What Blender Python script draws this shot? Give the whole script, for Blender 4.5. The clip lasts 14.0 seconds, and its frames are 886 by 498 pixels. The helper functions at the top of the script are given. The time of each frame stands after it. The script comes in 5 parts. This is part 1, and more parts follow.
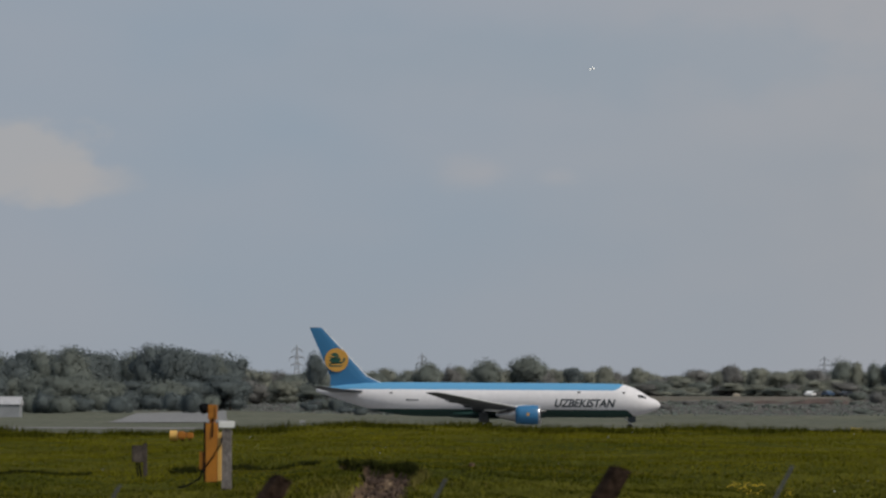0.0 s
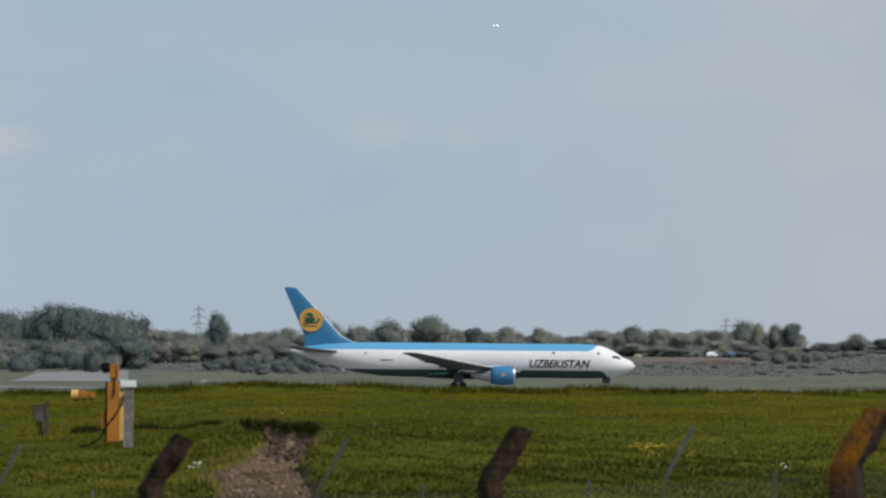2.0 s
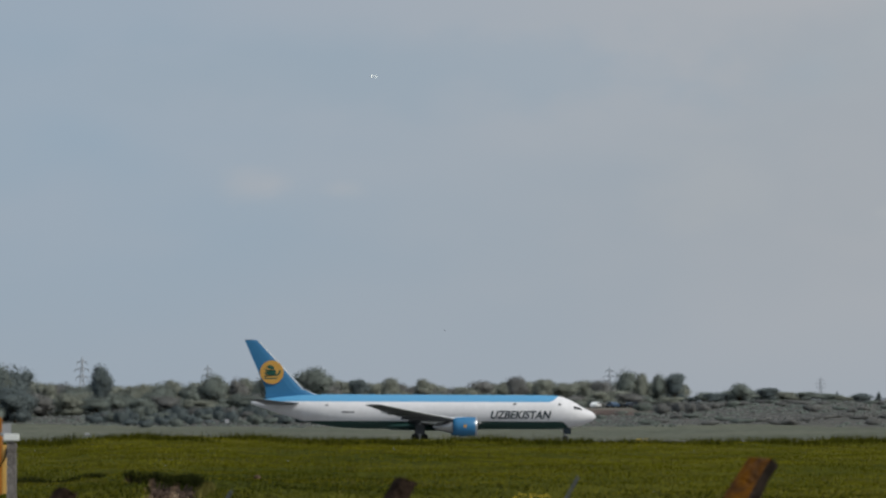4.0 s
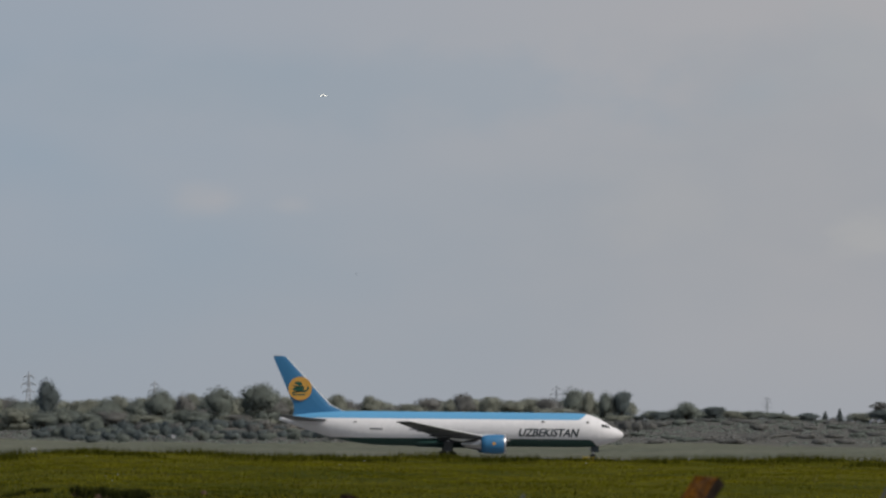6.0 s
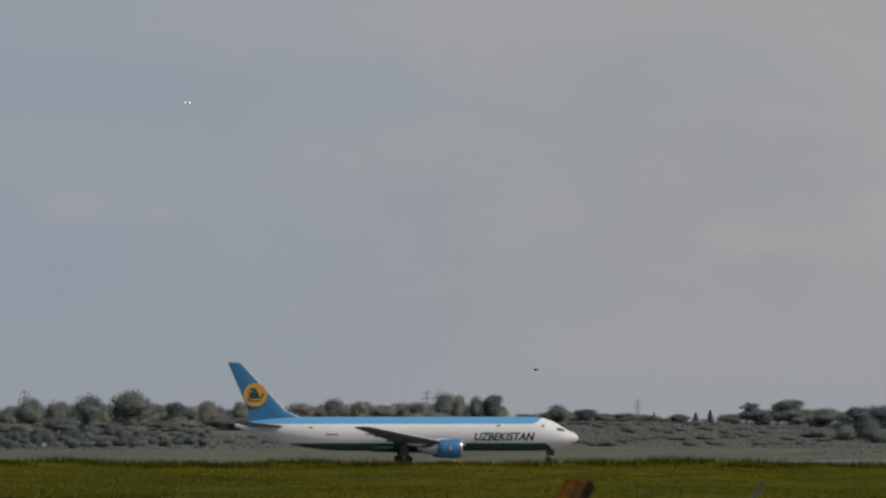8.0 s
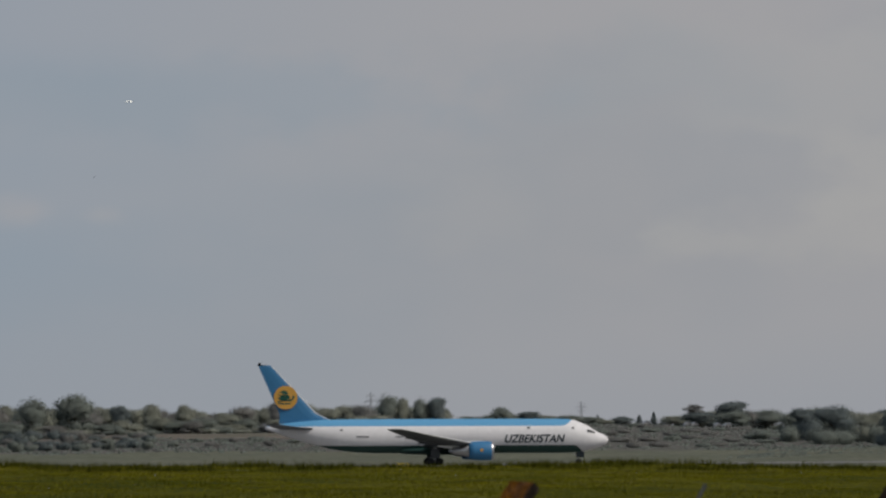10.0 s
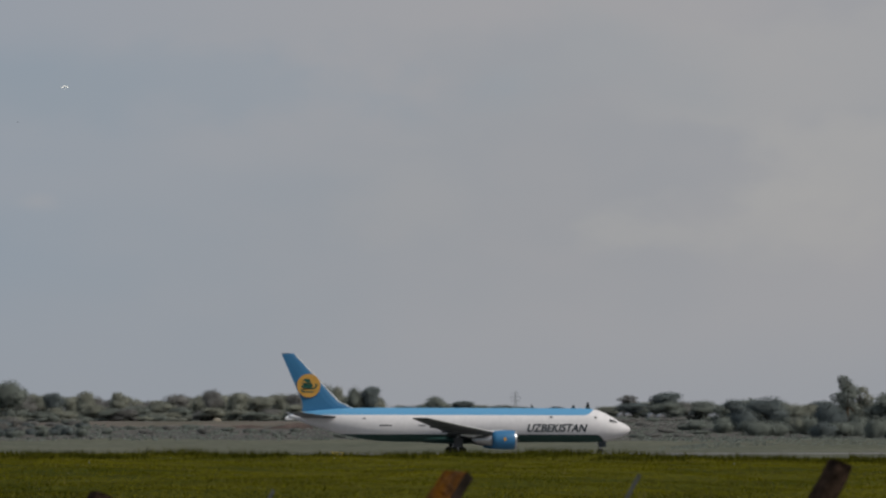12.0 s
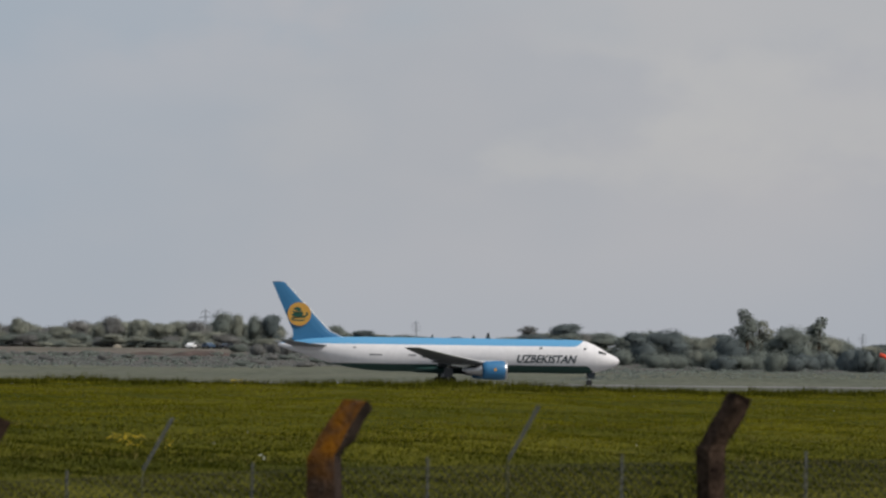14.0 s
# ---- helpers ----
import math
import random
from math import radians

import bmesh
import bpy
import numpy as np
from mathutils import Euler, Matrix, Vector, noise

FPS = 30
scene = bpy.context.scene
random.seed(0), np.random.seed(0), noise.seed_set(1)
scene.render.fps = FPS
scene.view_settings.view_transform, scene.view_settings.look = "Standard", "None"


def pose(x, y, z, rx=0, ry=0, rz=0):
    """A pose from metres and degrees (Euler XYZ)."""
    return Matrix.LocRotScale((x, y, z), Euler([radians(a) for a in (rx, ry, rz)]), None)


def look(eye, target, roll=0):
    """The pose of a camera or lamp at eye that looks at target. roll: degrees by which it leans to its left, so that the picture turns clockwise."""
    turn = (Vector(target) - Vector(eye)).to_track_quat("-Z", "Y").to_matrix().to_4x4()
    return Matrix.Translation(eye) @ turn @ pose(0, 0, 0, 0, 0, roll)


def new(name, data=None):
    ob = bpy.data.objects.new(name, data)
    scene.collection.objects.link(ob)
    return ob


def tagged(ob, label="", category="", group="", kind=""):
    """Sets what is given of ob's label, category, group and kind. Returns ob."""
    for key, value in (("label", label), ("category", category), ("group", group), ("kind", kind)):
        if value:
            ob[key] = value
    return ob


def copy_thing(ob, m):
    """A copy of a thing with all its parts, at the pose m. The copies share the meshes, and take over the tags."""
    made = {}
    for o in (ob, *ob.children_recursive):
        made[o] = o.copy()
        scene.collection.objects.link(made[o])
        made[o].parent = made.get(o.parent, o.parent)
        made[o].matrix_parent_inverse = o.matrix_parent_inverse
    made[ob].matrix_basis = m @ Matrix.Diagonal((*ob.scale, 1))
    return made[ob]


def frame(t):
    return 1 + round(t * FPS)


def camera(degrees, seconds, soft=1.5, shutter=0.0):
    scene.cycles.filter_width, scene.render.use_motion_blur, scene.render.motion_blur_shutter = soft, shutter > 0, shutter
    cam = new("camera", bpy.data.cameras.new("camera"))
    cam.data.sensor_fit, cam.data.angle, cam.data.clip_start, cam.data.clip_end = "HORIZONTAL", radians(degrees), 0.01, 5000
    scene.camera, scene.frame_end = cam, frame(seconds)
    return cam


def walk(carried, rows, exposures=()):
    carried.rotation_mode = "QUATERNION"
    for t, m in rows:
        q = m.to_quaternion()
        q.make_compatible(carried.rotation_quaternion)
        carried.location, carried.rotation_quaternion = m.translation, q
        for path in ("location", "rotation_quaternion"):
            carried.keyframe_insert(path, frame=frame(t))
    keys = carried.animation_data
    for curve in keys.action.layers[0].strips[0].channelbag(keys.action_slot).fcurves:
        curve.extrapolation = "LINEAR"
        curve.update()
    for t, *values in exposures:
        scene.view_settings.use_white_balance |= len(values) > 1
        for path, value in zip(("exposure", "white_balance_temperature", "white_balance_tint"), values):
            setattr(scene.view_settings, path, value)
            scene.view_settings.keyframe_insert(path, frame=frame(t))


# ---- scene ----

F = 8961.0          # lens scale: sizes in "lens units" over distance
EYE = Vector((0.0, 0.0, 5.1))

cam = camera(10.0, 14.0, soft=2.4)
cam.data.dof.use_dof = True
cam.data.dof.focus_distance = 320.0
cam.data.dof.aperture_fstop = 6.0

# seconds, turn to the right, tilt up, roll (degrees): one standpoint, panned by hand
PAN = [
    (0.0, -1.443, 1.662, 0.146), (0.5, -1.112, 1.611, 0.085), (1.0, -0.404, 1.336, 0.103), (1.5, -0.000, 1.195, 0.336),
    (2.0, -0.336, 1.214, 0.295), (2.5, 0.526, 1.727, 0.171), (3.0, 0.413, 1.668, 0.155), (3.2, 0.571, 1.638, 0.016),
    (5.3, 1.422, 2.135, 0.296), (5.5, 1.391, 2.003, 0.357), (6.0, 1.575, 1.992, 0.354), (6.5, 2.033, 1.855, 0.179),
    (7.0, 2.623, 2.218, 0.104), (7.5, 3.015, 2.385, 0.048), (8.0, 3.053, 2.046, -0.232), (8.2, 3.292, 2.020, -0.182),
    (10.3, 3.698, 2.076, -0.409), (10.5, 3.630, 1.979, -0.441), (11.0, 3.677, 2.025, -0.696), (11.5, 4.253, 2.229, -0.444),
    (12.0, 4.429, 1.948, -0.059), (12.5, 4.511, 1.635, -0.373), (13.0, 4.773, 1.575, -0.262), (13.5, 5.255, 1.337, -0.095),
    (14.0, 5.544, 1.156, 0.590)]


def aimed(turn, tilt, roll):
    a, b = radians(turn), radians(tilt)
    way = Vector((math.sin(a) * math.cos(b), math.cos(a) * math.cos(b), math.sin(b)))
    return look(EYE, EYE + way * 100, roll)


EXPOSURES = [(0.0, -0.22, 6480, 10), (0.5, -0.17, 6440, 10), (1.0, 0.05, 6350, 10), (1.5, 0.16, 6280, 10), (2.0, 0.24, 6150, 6), (2.5, 0.14, 6110, 5), (3.0, 0.02, 6100, 5), (3.2, 0.01, 6110, 5), (5.5, -0.14, 6450, 10), (6.5, -0.13, 6530, 10), (7.0, -0.13, 6540, 10), (7.5, -0.25, 6550, 10), (8.0, -0.29, 6560, 10), (10.5, -0.31, 6540, 10), (11.5, -0.30, 6540, 10), (12.5, -0.27, 6520, 10), (13.0, -0.18, 6500, 10), (13.5, -0.07, 6500, 10), (14.0, 0.08, 6480, 10)]
walk(cam, [(t, aimed(a, b, r)) for t, a, b, r in PAN], EXPOSURES)

# ---- light ----
SUN_WAY = Vector((0.60, -0.40, 0.74)).normalized()
world = bpy.data.worlds.new("sky")
scene.world = world
world.use_nodes = True


def make_sky():
    nt = world.node_tree
    nt.nodes.clear()
    out = nt.nodes.new("ShaderNodeOutputWorld")
    bg = nt.nodes.new("ShaderNodeBackground")
    bg.inputs["Strength"].default_value = 0.1
    sky = nt.nodes.new("ShaderNodeTexSky")
    sky.sky_type = "NISHITA"
    sky.sun_disc = False
    sky.sun_elevation = math.asin(SUN_WAY.z)
    sky.sun_rotation = math.atan2(SUN_WAY.x, SUN_WAY.y)
    tc = nt.nodes.new("ShaderNodeTexCoord")

    def cloud_noise(scale, zscale, detail, shift):
        mp = nt.nodes.new("ShaderNodeMapping")
        mp.inputs["Scale"].default_value = (scale, scale, scale * zscale)
        mp.inputs["Location"].default_value = shift
        nz = nt.nodes.new("ShaderNodeTexNoise")
        nz.inputs["Scale"].default_value = 1.0
        nz.inputs["Detail"].default_value = detail
        nz.inputs["Roughness"].default_value = 0.5
        nt.links.new(tc.outputs["Generated"], mp.inputs["Vector"])
        nt.links.new(mp.outputs["Vector"], nz.inputs["Vector"])
        return nz.outputs["Fac"]

    def ramp(src, a, b, lo, hi):
        r = nt.nodes.new("ShaderNodeMapRange")
        r.interpolation_type = "SMOOTHSTEP"
        for key, val in (("From Min", a), ("From Max", b), ("To Min", lo), ("To Max", hi)):
            r.inputs[key].default_value = val
        nt.links.new(src, r.inputs["Value"])
        return r.outputs["Result"]

    def mix(fac, a, b):
        m = nt.nodes.new("ShaderNodeMix")
        m.data_type = "RGBA"
        for sock, val in ((m.inputs["Factor"], fac), (m.inputs[6], a), (m.inputs[7], b)):
            if isinstance(val, (int, float)):
                sock.default_value = val
            elif isinstance(val, tuple):
                sock.default_value = (*val, 1)
            else:
                nt.links.new(val, sock)
        return m.outputs[2]

    # bearing and height of the view direction, in lens units
    sep = nt.nodes.new("ShaderNodeSeparateXYZ")
    nt.links.new(tc.outputs["Generated"], sep.inputs[0])

    def mth(op, a, b=None):
        n = nt.nodes.new("ShaderNodeMath")
        n.operation = op
        for k, v in enumerate((a, b)):
            if v is None:
                continue
            if isinstance(v, (int, float)):
                n.inputs[k].default_value = v
            else:
                nt.links.new(v, n.inputs[k])
        return n.outputs[0]

    ahead = mth("MAXIMUM", sep.outputs[1], 0.05)
    U = mth("MULTIPLY", mth("DIVIDE", sep.outputs[0], ahead), F)
    V = mth("MULTIPLY", mth("DIVIDE", sep.outputs[2], ahead), F)
    rag = cloud_noise(60, 1.6, 5, (0.3, 5.2, 2.0))
    rag2 = cloud_noise(22, 1.8, 4, (7.3, 1.2, 4.0))

    def cloud(u, v, ru, rv, soft, wob):
        """A ragged patch of cloud round one bearing and height."""
        du = mth("DIVIDE", mth("SUBTRACT", U, u), ru)
        dv = mth("DIVIDE", mth("SUBTRACT", V, v), rv)
        r = mth("SQRT", mth("ADD", mth("MULTIPLY", du, du), mth("MULTIPLY", dv, dv)))
        r = mth("ADD", r, mth("MULTIPLY", mth("SUBTRACT", rag, 0.5), wob))
        r = mth("ADD", r, mth("MULTIPLY", mth("SUBTRACT", rag2, 0.5), wob))
        return ramp(r, 1 + soft, 1 - soft, 0, 1)

    broad = ramp(cloud_noise(9, 2.2, 3, (3.1, 1.7, 0.4)), 0.38, 0.62, 0, 1)
    fine = ramp(rag2, 0.35, 0.65, 0, 1)
    side = ramp(U, -600, 1000, 0, 1)
    cool = mix(side, (3.05, 3.75, 4.6), (3.72, 3.85, 4.2))
    warm = mix(side, (3.5, 3.92, 4.6), (4.25, 4.18, 4.38))
    veil = mix(broad, cool, warm)
    veil = mix(mth("MULTIPLY", fine, 0.35), veil, warm)
    haze = ramp(V, 380, -20, 0, 0.7)
    veil = mix(haze, veil, (3.65, 3.98, 4.5))
    for u, v, ru, rv, soft, wob, col, amt in ((-950, 415, 130, 60, 0.35, 2.6, (4.7, 4.55, 4.55), 0.7), (-860, 385, 90, 30, 0.5, 2.4, (4.5, 4.4, 4.5), 0.5),
                                              (-160, 393, 56, 26, 0.8, 2.6, (4.5, 4.35, 4.5), 0.5), (-25, 388, 40, 14, 0.9, 2.4, (4.3, 4.3, 4.55), 0.4),
                                              (640, 400, 90, 60, 0.9, 2.8, (4.4, 4.35, 4.45), 0.3), (1330, 340, 260, 56, 0.6, 2.8, (4.6, 4.55, 4.55), 0.5),
                                              (1500, 430, 200, 90, 0.7, 2.8, (4.6, 4.55, 4.55), 0.45), (1450, 640, 460, 130, 0.6, 2.6, (4.6, 4.52, 4.55), 0.5),
                                              (900, 640, 260, 70, 0.8, 2.6, (3.45, 3.75, 4.2), 0.45), (100, 600, 420, 60, 0.8, 2.6, (3.1, 3.7, 4.4), 0.5)):
        veil = mix(mth("MULTIPLY", cloud(u, v, ru, rv, soft, wob), amt), veil, col)
    col = mix(0.93, sky.outputs["Color"], veil)
    nt.links.new(col, bg.inputs["Color"])
    nt.links.new(bg.outputs["Background"], out.inputs["Surface"])


make_sky()
sun_data = bpy.data.lights.new("sun", "SUN")
sun_data.energy = 2.8
sun_data.angle = radians(4)
sun_data.color = (1.0, 0.95, 0.87)
sun = new("sun", sun_data)
sun.matrix_world = look(SUN_WAY * 50, (0, 0, 0))


# ---- materials ----
def material(name, base, second=None, rough=0.8, metal=0.0, scale=1.0, fine=12.0, bump=0.0, island=0.0, amount=0.5, coat=0.0, world_scale=False):
    """Base colour mixed with a second one by a broad noise and dulled by a fine one."""
    m = bpy.data.materials.new(name)
    m.use_nodes = True
    nt = m.node_tree
    bsdf = nt.nodes["Principled BSDF"]
    bsdf.inputs["Roughness"].default_value = rough
    bsdf.inputs["Metallic"].default_value = metal
    bsdf.inputs["Coat Weight"].default_value = coat
    if rough >= 0.85:
        bsdf.inputs["Specular IOR Level"].default_value = 0.02
    second = second or tuple(c * 0.75 for c in base)
    tc = nt.nodes.new("ShaderNodeTexCoord")

    def noise_at(s, detail):
        n = nt.nodes.new("ShaderNodeTexNoise")
        n.inputs["Scale"].default_value = s
        n.inputs["Detail"].default_value = detail
        nt.links.new(tc.outputs["Object"], n.inputs["Vector"])
        return n.outputs["Fac"]

    def mixed(fac, a, b, kind="MIX"):
        x = nt.nodes.new("ShaderNodeMix")
        x.data_type = "RGBA"
        x.blend_type = kind
        for sock, val in ((x.inputs["Factor"], fac), (x.inputs[6], a), (x.inputs[7], b)):
            if isinstance(val, (int, float)):
                sock.default_value = val
            elif isinstance(val, tuple):
                sock.default_value = (*val[:3], 1)
            else:
                nt.links.new(val, sock)
        return x.outputs[2]

    def span(src, a, b, lo, hi):
        r = nt.nodes.new("ShaderNodeMapRange")
        for key, val in (("From Min", a), ("From Max", b), ("To Min", lo), ("To Max", hi)):
            r.inputs[key].default_value = val
        nt.links.new(src, r.inputs["Value"])
        return r.outputs["Result"]

    broad = span(noise_at(scale, 3), 0.35, 0.65, 0, 1)
    grain = noise_at(fine, 5)
    col = mixed(broad, base, second)
    val = span(grain, 0.25, 0.75, 1 - amount * 0.6, 1 + amount * 0.5)
    grey = nt.nodes.new("ShaderNodeCombineColor")
    for k in range(3):
        nt.links.new(val, grey.inputs[k])
    col = mixed(1.0, col, grey.outputs[0], "MULTIPLY")
    if island:
        geo = nt.nodes.new("ShaderNodeNewGeometry")
        info = nt.nodes.new("ShaderNodeObjectInfo")
        both = nt.nodes.new("ShaderNodeMath")
        both.operation = "MULTIPLY_ADD"
        nt.links.new(info.outputs["Random"], both.inputs[0])
        both.inputs[1].default_value = 0.5
        nt.links.new(geo.outputs["Random Per Island"], both.inputs[2])
        isl = span(both.outputs[0], 0, 1.5, 1 - island, 1 + island)
        g2 = nt.nodes.new("ShaderNodeCombineColor")
        for k in range(3):
            nt.links.new(isl, g2.inputs[k])
        col = mixed(1.0, col, g2.outputs[0], "MULTIPLY")
    nt.links.new(col, bsdf.inputs["Base Color"])
    if bump:
        bp = nt.nodes.new("ShaderNodeBump")
        bp.inputs["Strength"].default_value = bump
        bp.inputs["Distance"].default_value = 0.05
        nt.links.new(grain, bp.inputs["Height"])
        nt.links.new(bp.outputs["Normal"], bsdf.inputs["Normal"])
    return m


def leafy(name, base, second, scale, island=0.35, through_light=0.5):
    m = material(name, base, second, rough=0.75, scale=scale, fine=scale * 8, island=island, amount=0.4)
    nt = m.node_tree
    bsdf = nt.nodes["Principled BSDF"]
    bsdf.inputs["Specular IOR Level"].default_value = 0.0
    col = bsdf.inputs["Base Color"].links[0].from_socket
    tr = nt.nodes.new("ShaderNodeBsdfTranslucent")
    nt.links.new(col, tr.inputs["Color"])
    mx = nt.nodes.new("ShaderNodeMixShader")
    mx.inputs["Fac"].default_value = through_light
    out = nt.nodes["Material Output"]
    nt.links.new(bsdf.outputs[0], mx.inputs[1])
    nt.links.new(tr.outputs[0], mx.inputs[2])
    nt.links.new(mx.outputs[0], out.inputs["Surface"])
    return m


M_GRASS = material("meadow", (0.100, 0.094, 0.009), (0.046, 0.051, 0.006), rough=0.95, scale=0.12, fine=4, bump=0.5, amount=0.9)
M_SOIL = material("gully_soil", (0.125, 0.084, 0.054), (0.065, 0.044, 0.03), rough=0.95, scale=0.9, fine=9, bump=0.8, amount=0.9)
# Rough bank and far grass: the grey of haze is mixed into their colours.
M_ROUGH = material("hazed_rough_bank", (0.118, 0.112, 0.102), (0.09, 0.092, 0.084), rough=0.95, scale=0.06, fine=0.7, bump=0.4, amount=0.7)
M_FAR = material("hazed_far_grass", (0.132, 0.134, 0.102), (0.105, 0.112, 0.086), rough=0.95, scale=0.03, fine=0.5, bump=0.3, amount=0.7)
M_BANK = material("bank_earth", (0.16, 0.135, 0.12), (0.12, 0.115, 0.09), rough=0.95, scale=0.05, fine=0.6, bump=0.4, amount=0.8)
M_BLADE = leafy("grass_blades", (0.255, 0.23, 0.016), (0.122, 0.128, 0.011), 0.4, 0.35)
# Deeper green, darkened further: shade on the near ground put into the colour.
M_DEEP_SHADED = leafy("deep_shaded_blades", (0.043, 0.052, 0.006), (0.023, 0.030, 0.004), 0.35, 0.35)
M_RISE = leafy("rise_grass_blades", (0.098, 0.098, 0.011), (0.062, 0.067, 0.009), 0.5, 0.3)
# Turf colour darkened to paint the shade below the gully lip and ledge.
M_SHADETURF = leafy("shade_turf", (0.05, 0.058, 0.014), (0.03, 0.034, 0.012), 0.6, 0.4)
M_DRY = leafy("dry_blades", (0.24, 0.20, 0.06), (0.17, 0.16, 0.04), 0.5, 0.4)
M_CONCRETE = material("concrete", (0.235, 0.235, 0.235), (0.19, 0.19, 0.19), rough=0.85, scale=0.1, fine=1.5, bump=0.2)
# Foliage colours lightened, greyed and blued: distance haze painted into the base colour.
M_HAZED_LEAF = [leafy("hazed_leaf_dark", (0.150, 0.178, 0.182), (0.176, 0.202, 0.196), 0.2, 0.10, 0.42),
          leafy("hazed_leaf_green", (0.225, 0.25, 0.222), (0.20, 0.225, 0.205), 0.2, 0.10, 0.42),
          leafy("hazed_leaf_pale", (0.295, 0.305, 0.255), (0.265, 0.28, 0.235), 0.2, 0.10, 0.42),
          leafy("hazed_leaf_brown", (0.235, 0.234, 0.222), (0.205, 0.205, 0.198), 0.2, 0.10, 0.42)]
M_BARK = material("bark", (0.10, 0.08, 0.06), rough=0.95, scale=1.5, fine=10, bump=0.5)


# ---- mesh helpers ----
def mesh_ob(name, verts, faces, mat, parent=None, smooth=False):
    me = bpy.data.meshes.new(name)
    me.from_pydata(verts, [], faces)
    for m in (mat if isinstance(mat, (list, tuple)) else [mat]):
        me.materials.append(m)
    if smooth:
        me.shade_smooth()
    ob = new(name, me)
    ob.parent = parent
    return ob


def part(name, bm, mat, parent, label="", smooth=False):
    me = bpy.data.meshes.new(name)
    bm.normal_update()
    bm.to_mesh(me)
    bm.free()
    me.materials.append(mat)
    if smooth:
        me.shade_smooth()
    ob = new(name, me)
    ob.parent = parent
    return tagged(ob, label)


def array_mesh(name, co, tri, mats, mat_index=None, smooth=False, normals=None):
    """A mesh from numpy arrays: n x 3 places, k x 3 or k x 4 corner numbers."""
    me = bpy.data.meshes.new(name)
    k, c = tri.shape
    me.vertices.add(len(co))
    me.vertices.foreach_set("co", np.asarray(co, dtype=np.float32).ravel())
    me.loops.add(k * c)
    me.loops.foreach_set("vertex_index", tri.astype(np.int32).ravel())
    me.polygons.add(k)
    me.polygons.foreach_set("loop_start", np.arange(k, dtype=np.int32) * c)
    for m in mats:
        me.materials.append(m)
    if mat_index is not None:
        me.polygons.foreach_set("material_index", mat_index.astype(np.int32))
    me.polygons.foreach_set("use_smooth", np.full(k, smooth))
    me.update(calc_edges=True)
    if normals is not None:
        me.normals_split_custom_set_from_vertices(normals)
    return me


def box(bm, x0, x1, y0, y1, z0, z1, bevel=0.0, m=None):
    made = bmesh.ops.create_cube(bm, size=1, matrix=Matrix.Translation(((x0 + x1) / 2, (y0 + y1) / 2, (z0 + z1) / 2))
                                 @ Matrix.Diagonal((x1 - x0, y1 - y0, z1 - z0, 1)))["verts"]
    if bevel:
        edges = list({e for v in made for e in v.link_edges})
        got = bmesh.ops.bevel(bm, geom=edges, offset=bevel, segments=2, affect="EDGES", clamp_overlap=True)
        made = list({v for f in got["faces"] for v in f.verts} | {v for v in made if v.is_valid})
    if m is not None:
        bmesh.ops.transform(bm, matrix=m, verts=[v for v in made if v.is_valid])
    return made


def tube(bm, pts, radii, seg=8):
    """A round bar through the points."""
    rings = []
    pts = [Vector(p) for p in pts]
    for i, p in enumerate(pts):
        d = (pts[min(i + 1, len(pts) - 1)] - pts[max(i - 1, 0)]).normalized()
        side = d.cross(Vector((0.13, 0.31, 0.94) if abs(d.z) < 0.9 else (1, 0.1, 0))).normalized()
        up = side.cross(d)
        r = radii[i] if isinstance(radii, (list, tuple)) else radii
        rings.append([bm.verts.new(p + (side * math.cos(a) + up * math.sin(a)) * r)
                      for a in [2 * math.pi * k / seg for k in range(seg)]])
    for a, b in zip(rings, rings[1:]):
        for k in range(seg):
            bm.faces.new((a[k], a[(k + 1) % seg], b[(k + 1) % seg], b[k]))
    bm.faces.new(rings[0][::-1])
    bm.faces.new(rings[-1])


def loft(bm, rings):
    """A closed skin over rings of equally many corners."""
    vs = [[bm.verts.new(p) for p in ring] for ring in rings]
    n = len(vs[0])
    for a, b in zip(vs, vs[1:]):
        for k in range(n):
            bm.faces.new((a[k], a[(k + 1) % n], b[(k + 1) % n], b[k]))
    bm.faces.new(vs[0][::-1])
    bm.faces.new(vs[-1])
    bmesh.ops.recalc_face_normals(bm, faces=bm.faces)


# ---- ground ----
CREST_D = 120.0
CREST_U = [-1400, -910, -784, -520, -480, -380, -280, -80, 120, 320, 520, 720, 1000, 1200, 1450, 2000]
CREST_V = [73, 72, 71, 62, 58, 55, 56, 60, 61, 62, 63, 65, 67.5, 72, 74, 77]
GULLY_D = [40, 60, 64, 66, 68.5, 70, 71.5, 74, 76, 78, 80, 82, 84, 87]
GULLY_U = [-440, -362, -359, -365, -377, -375, -354, -336, -326, -321, -322, -332, -358, -362]
GULLY_W = [0.9, 0.72, 0.71, 0.74, 0.75, 0.71, 0.56, 0.44, 0.41, 0.48, 0.53, 0.58, 0.74, 0.78]
BANK_U = [-1500, -1000, -560, -300, -120, 0, 300, 490, 560, 700, 900, 1100, 1250, 1400, 2200]
BANK_Z = [1.2, 1.6, 2.6, 3.2, 4.2, 5.0, 5.2, 5.1, 5.6, 6.6, 6.4, 5.4, 4.0, 3.0, 3.0]


def smooth01(x):
    x = np.clip(x, 0, 1)
    return x * x * (3 - 2 * x)


def waves(x, y):
    return (np.sin(x * 1.3 + 0.7 * y) + np.sin(0.8 * x - 1.1 * y + 2) + np.sin(2.3 * x + 1.9 * y + 4) * 0.6) / 2.6


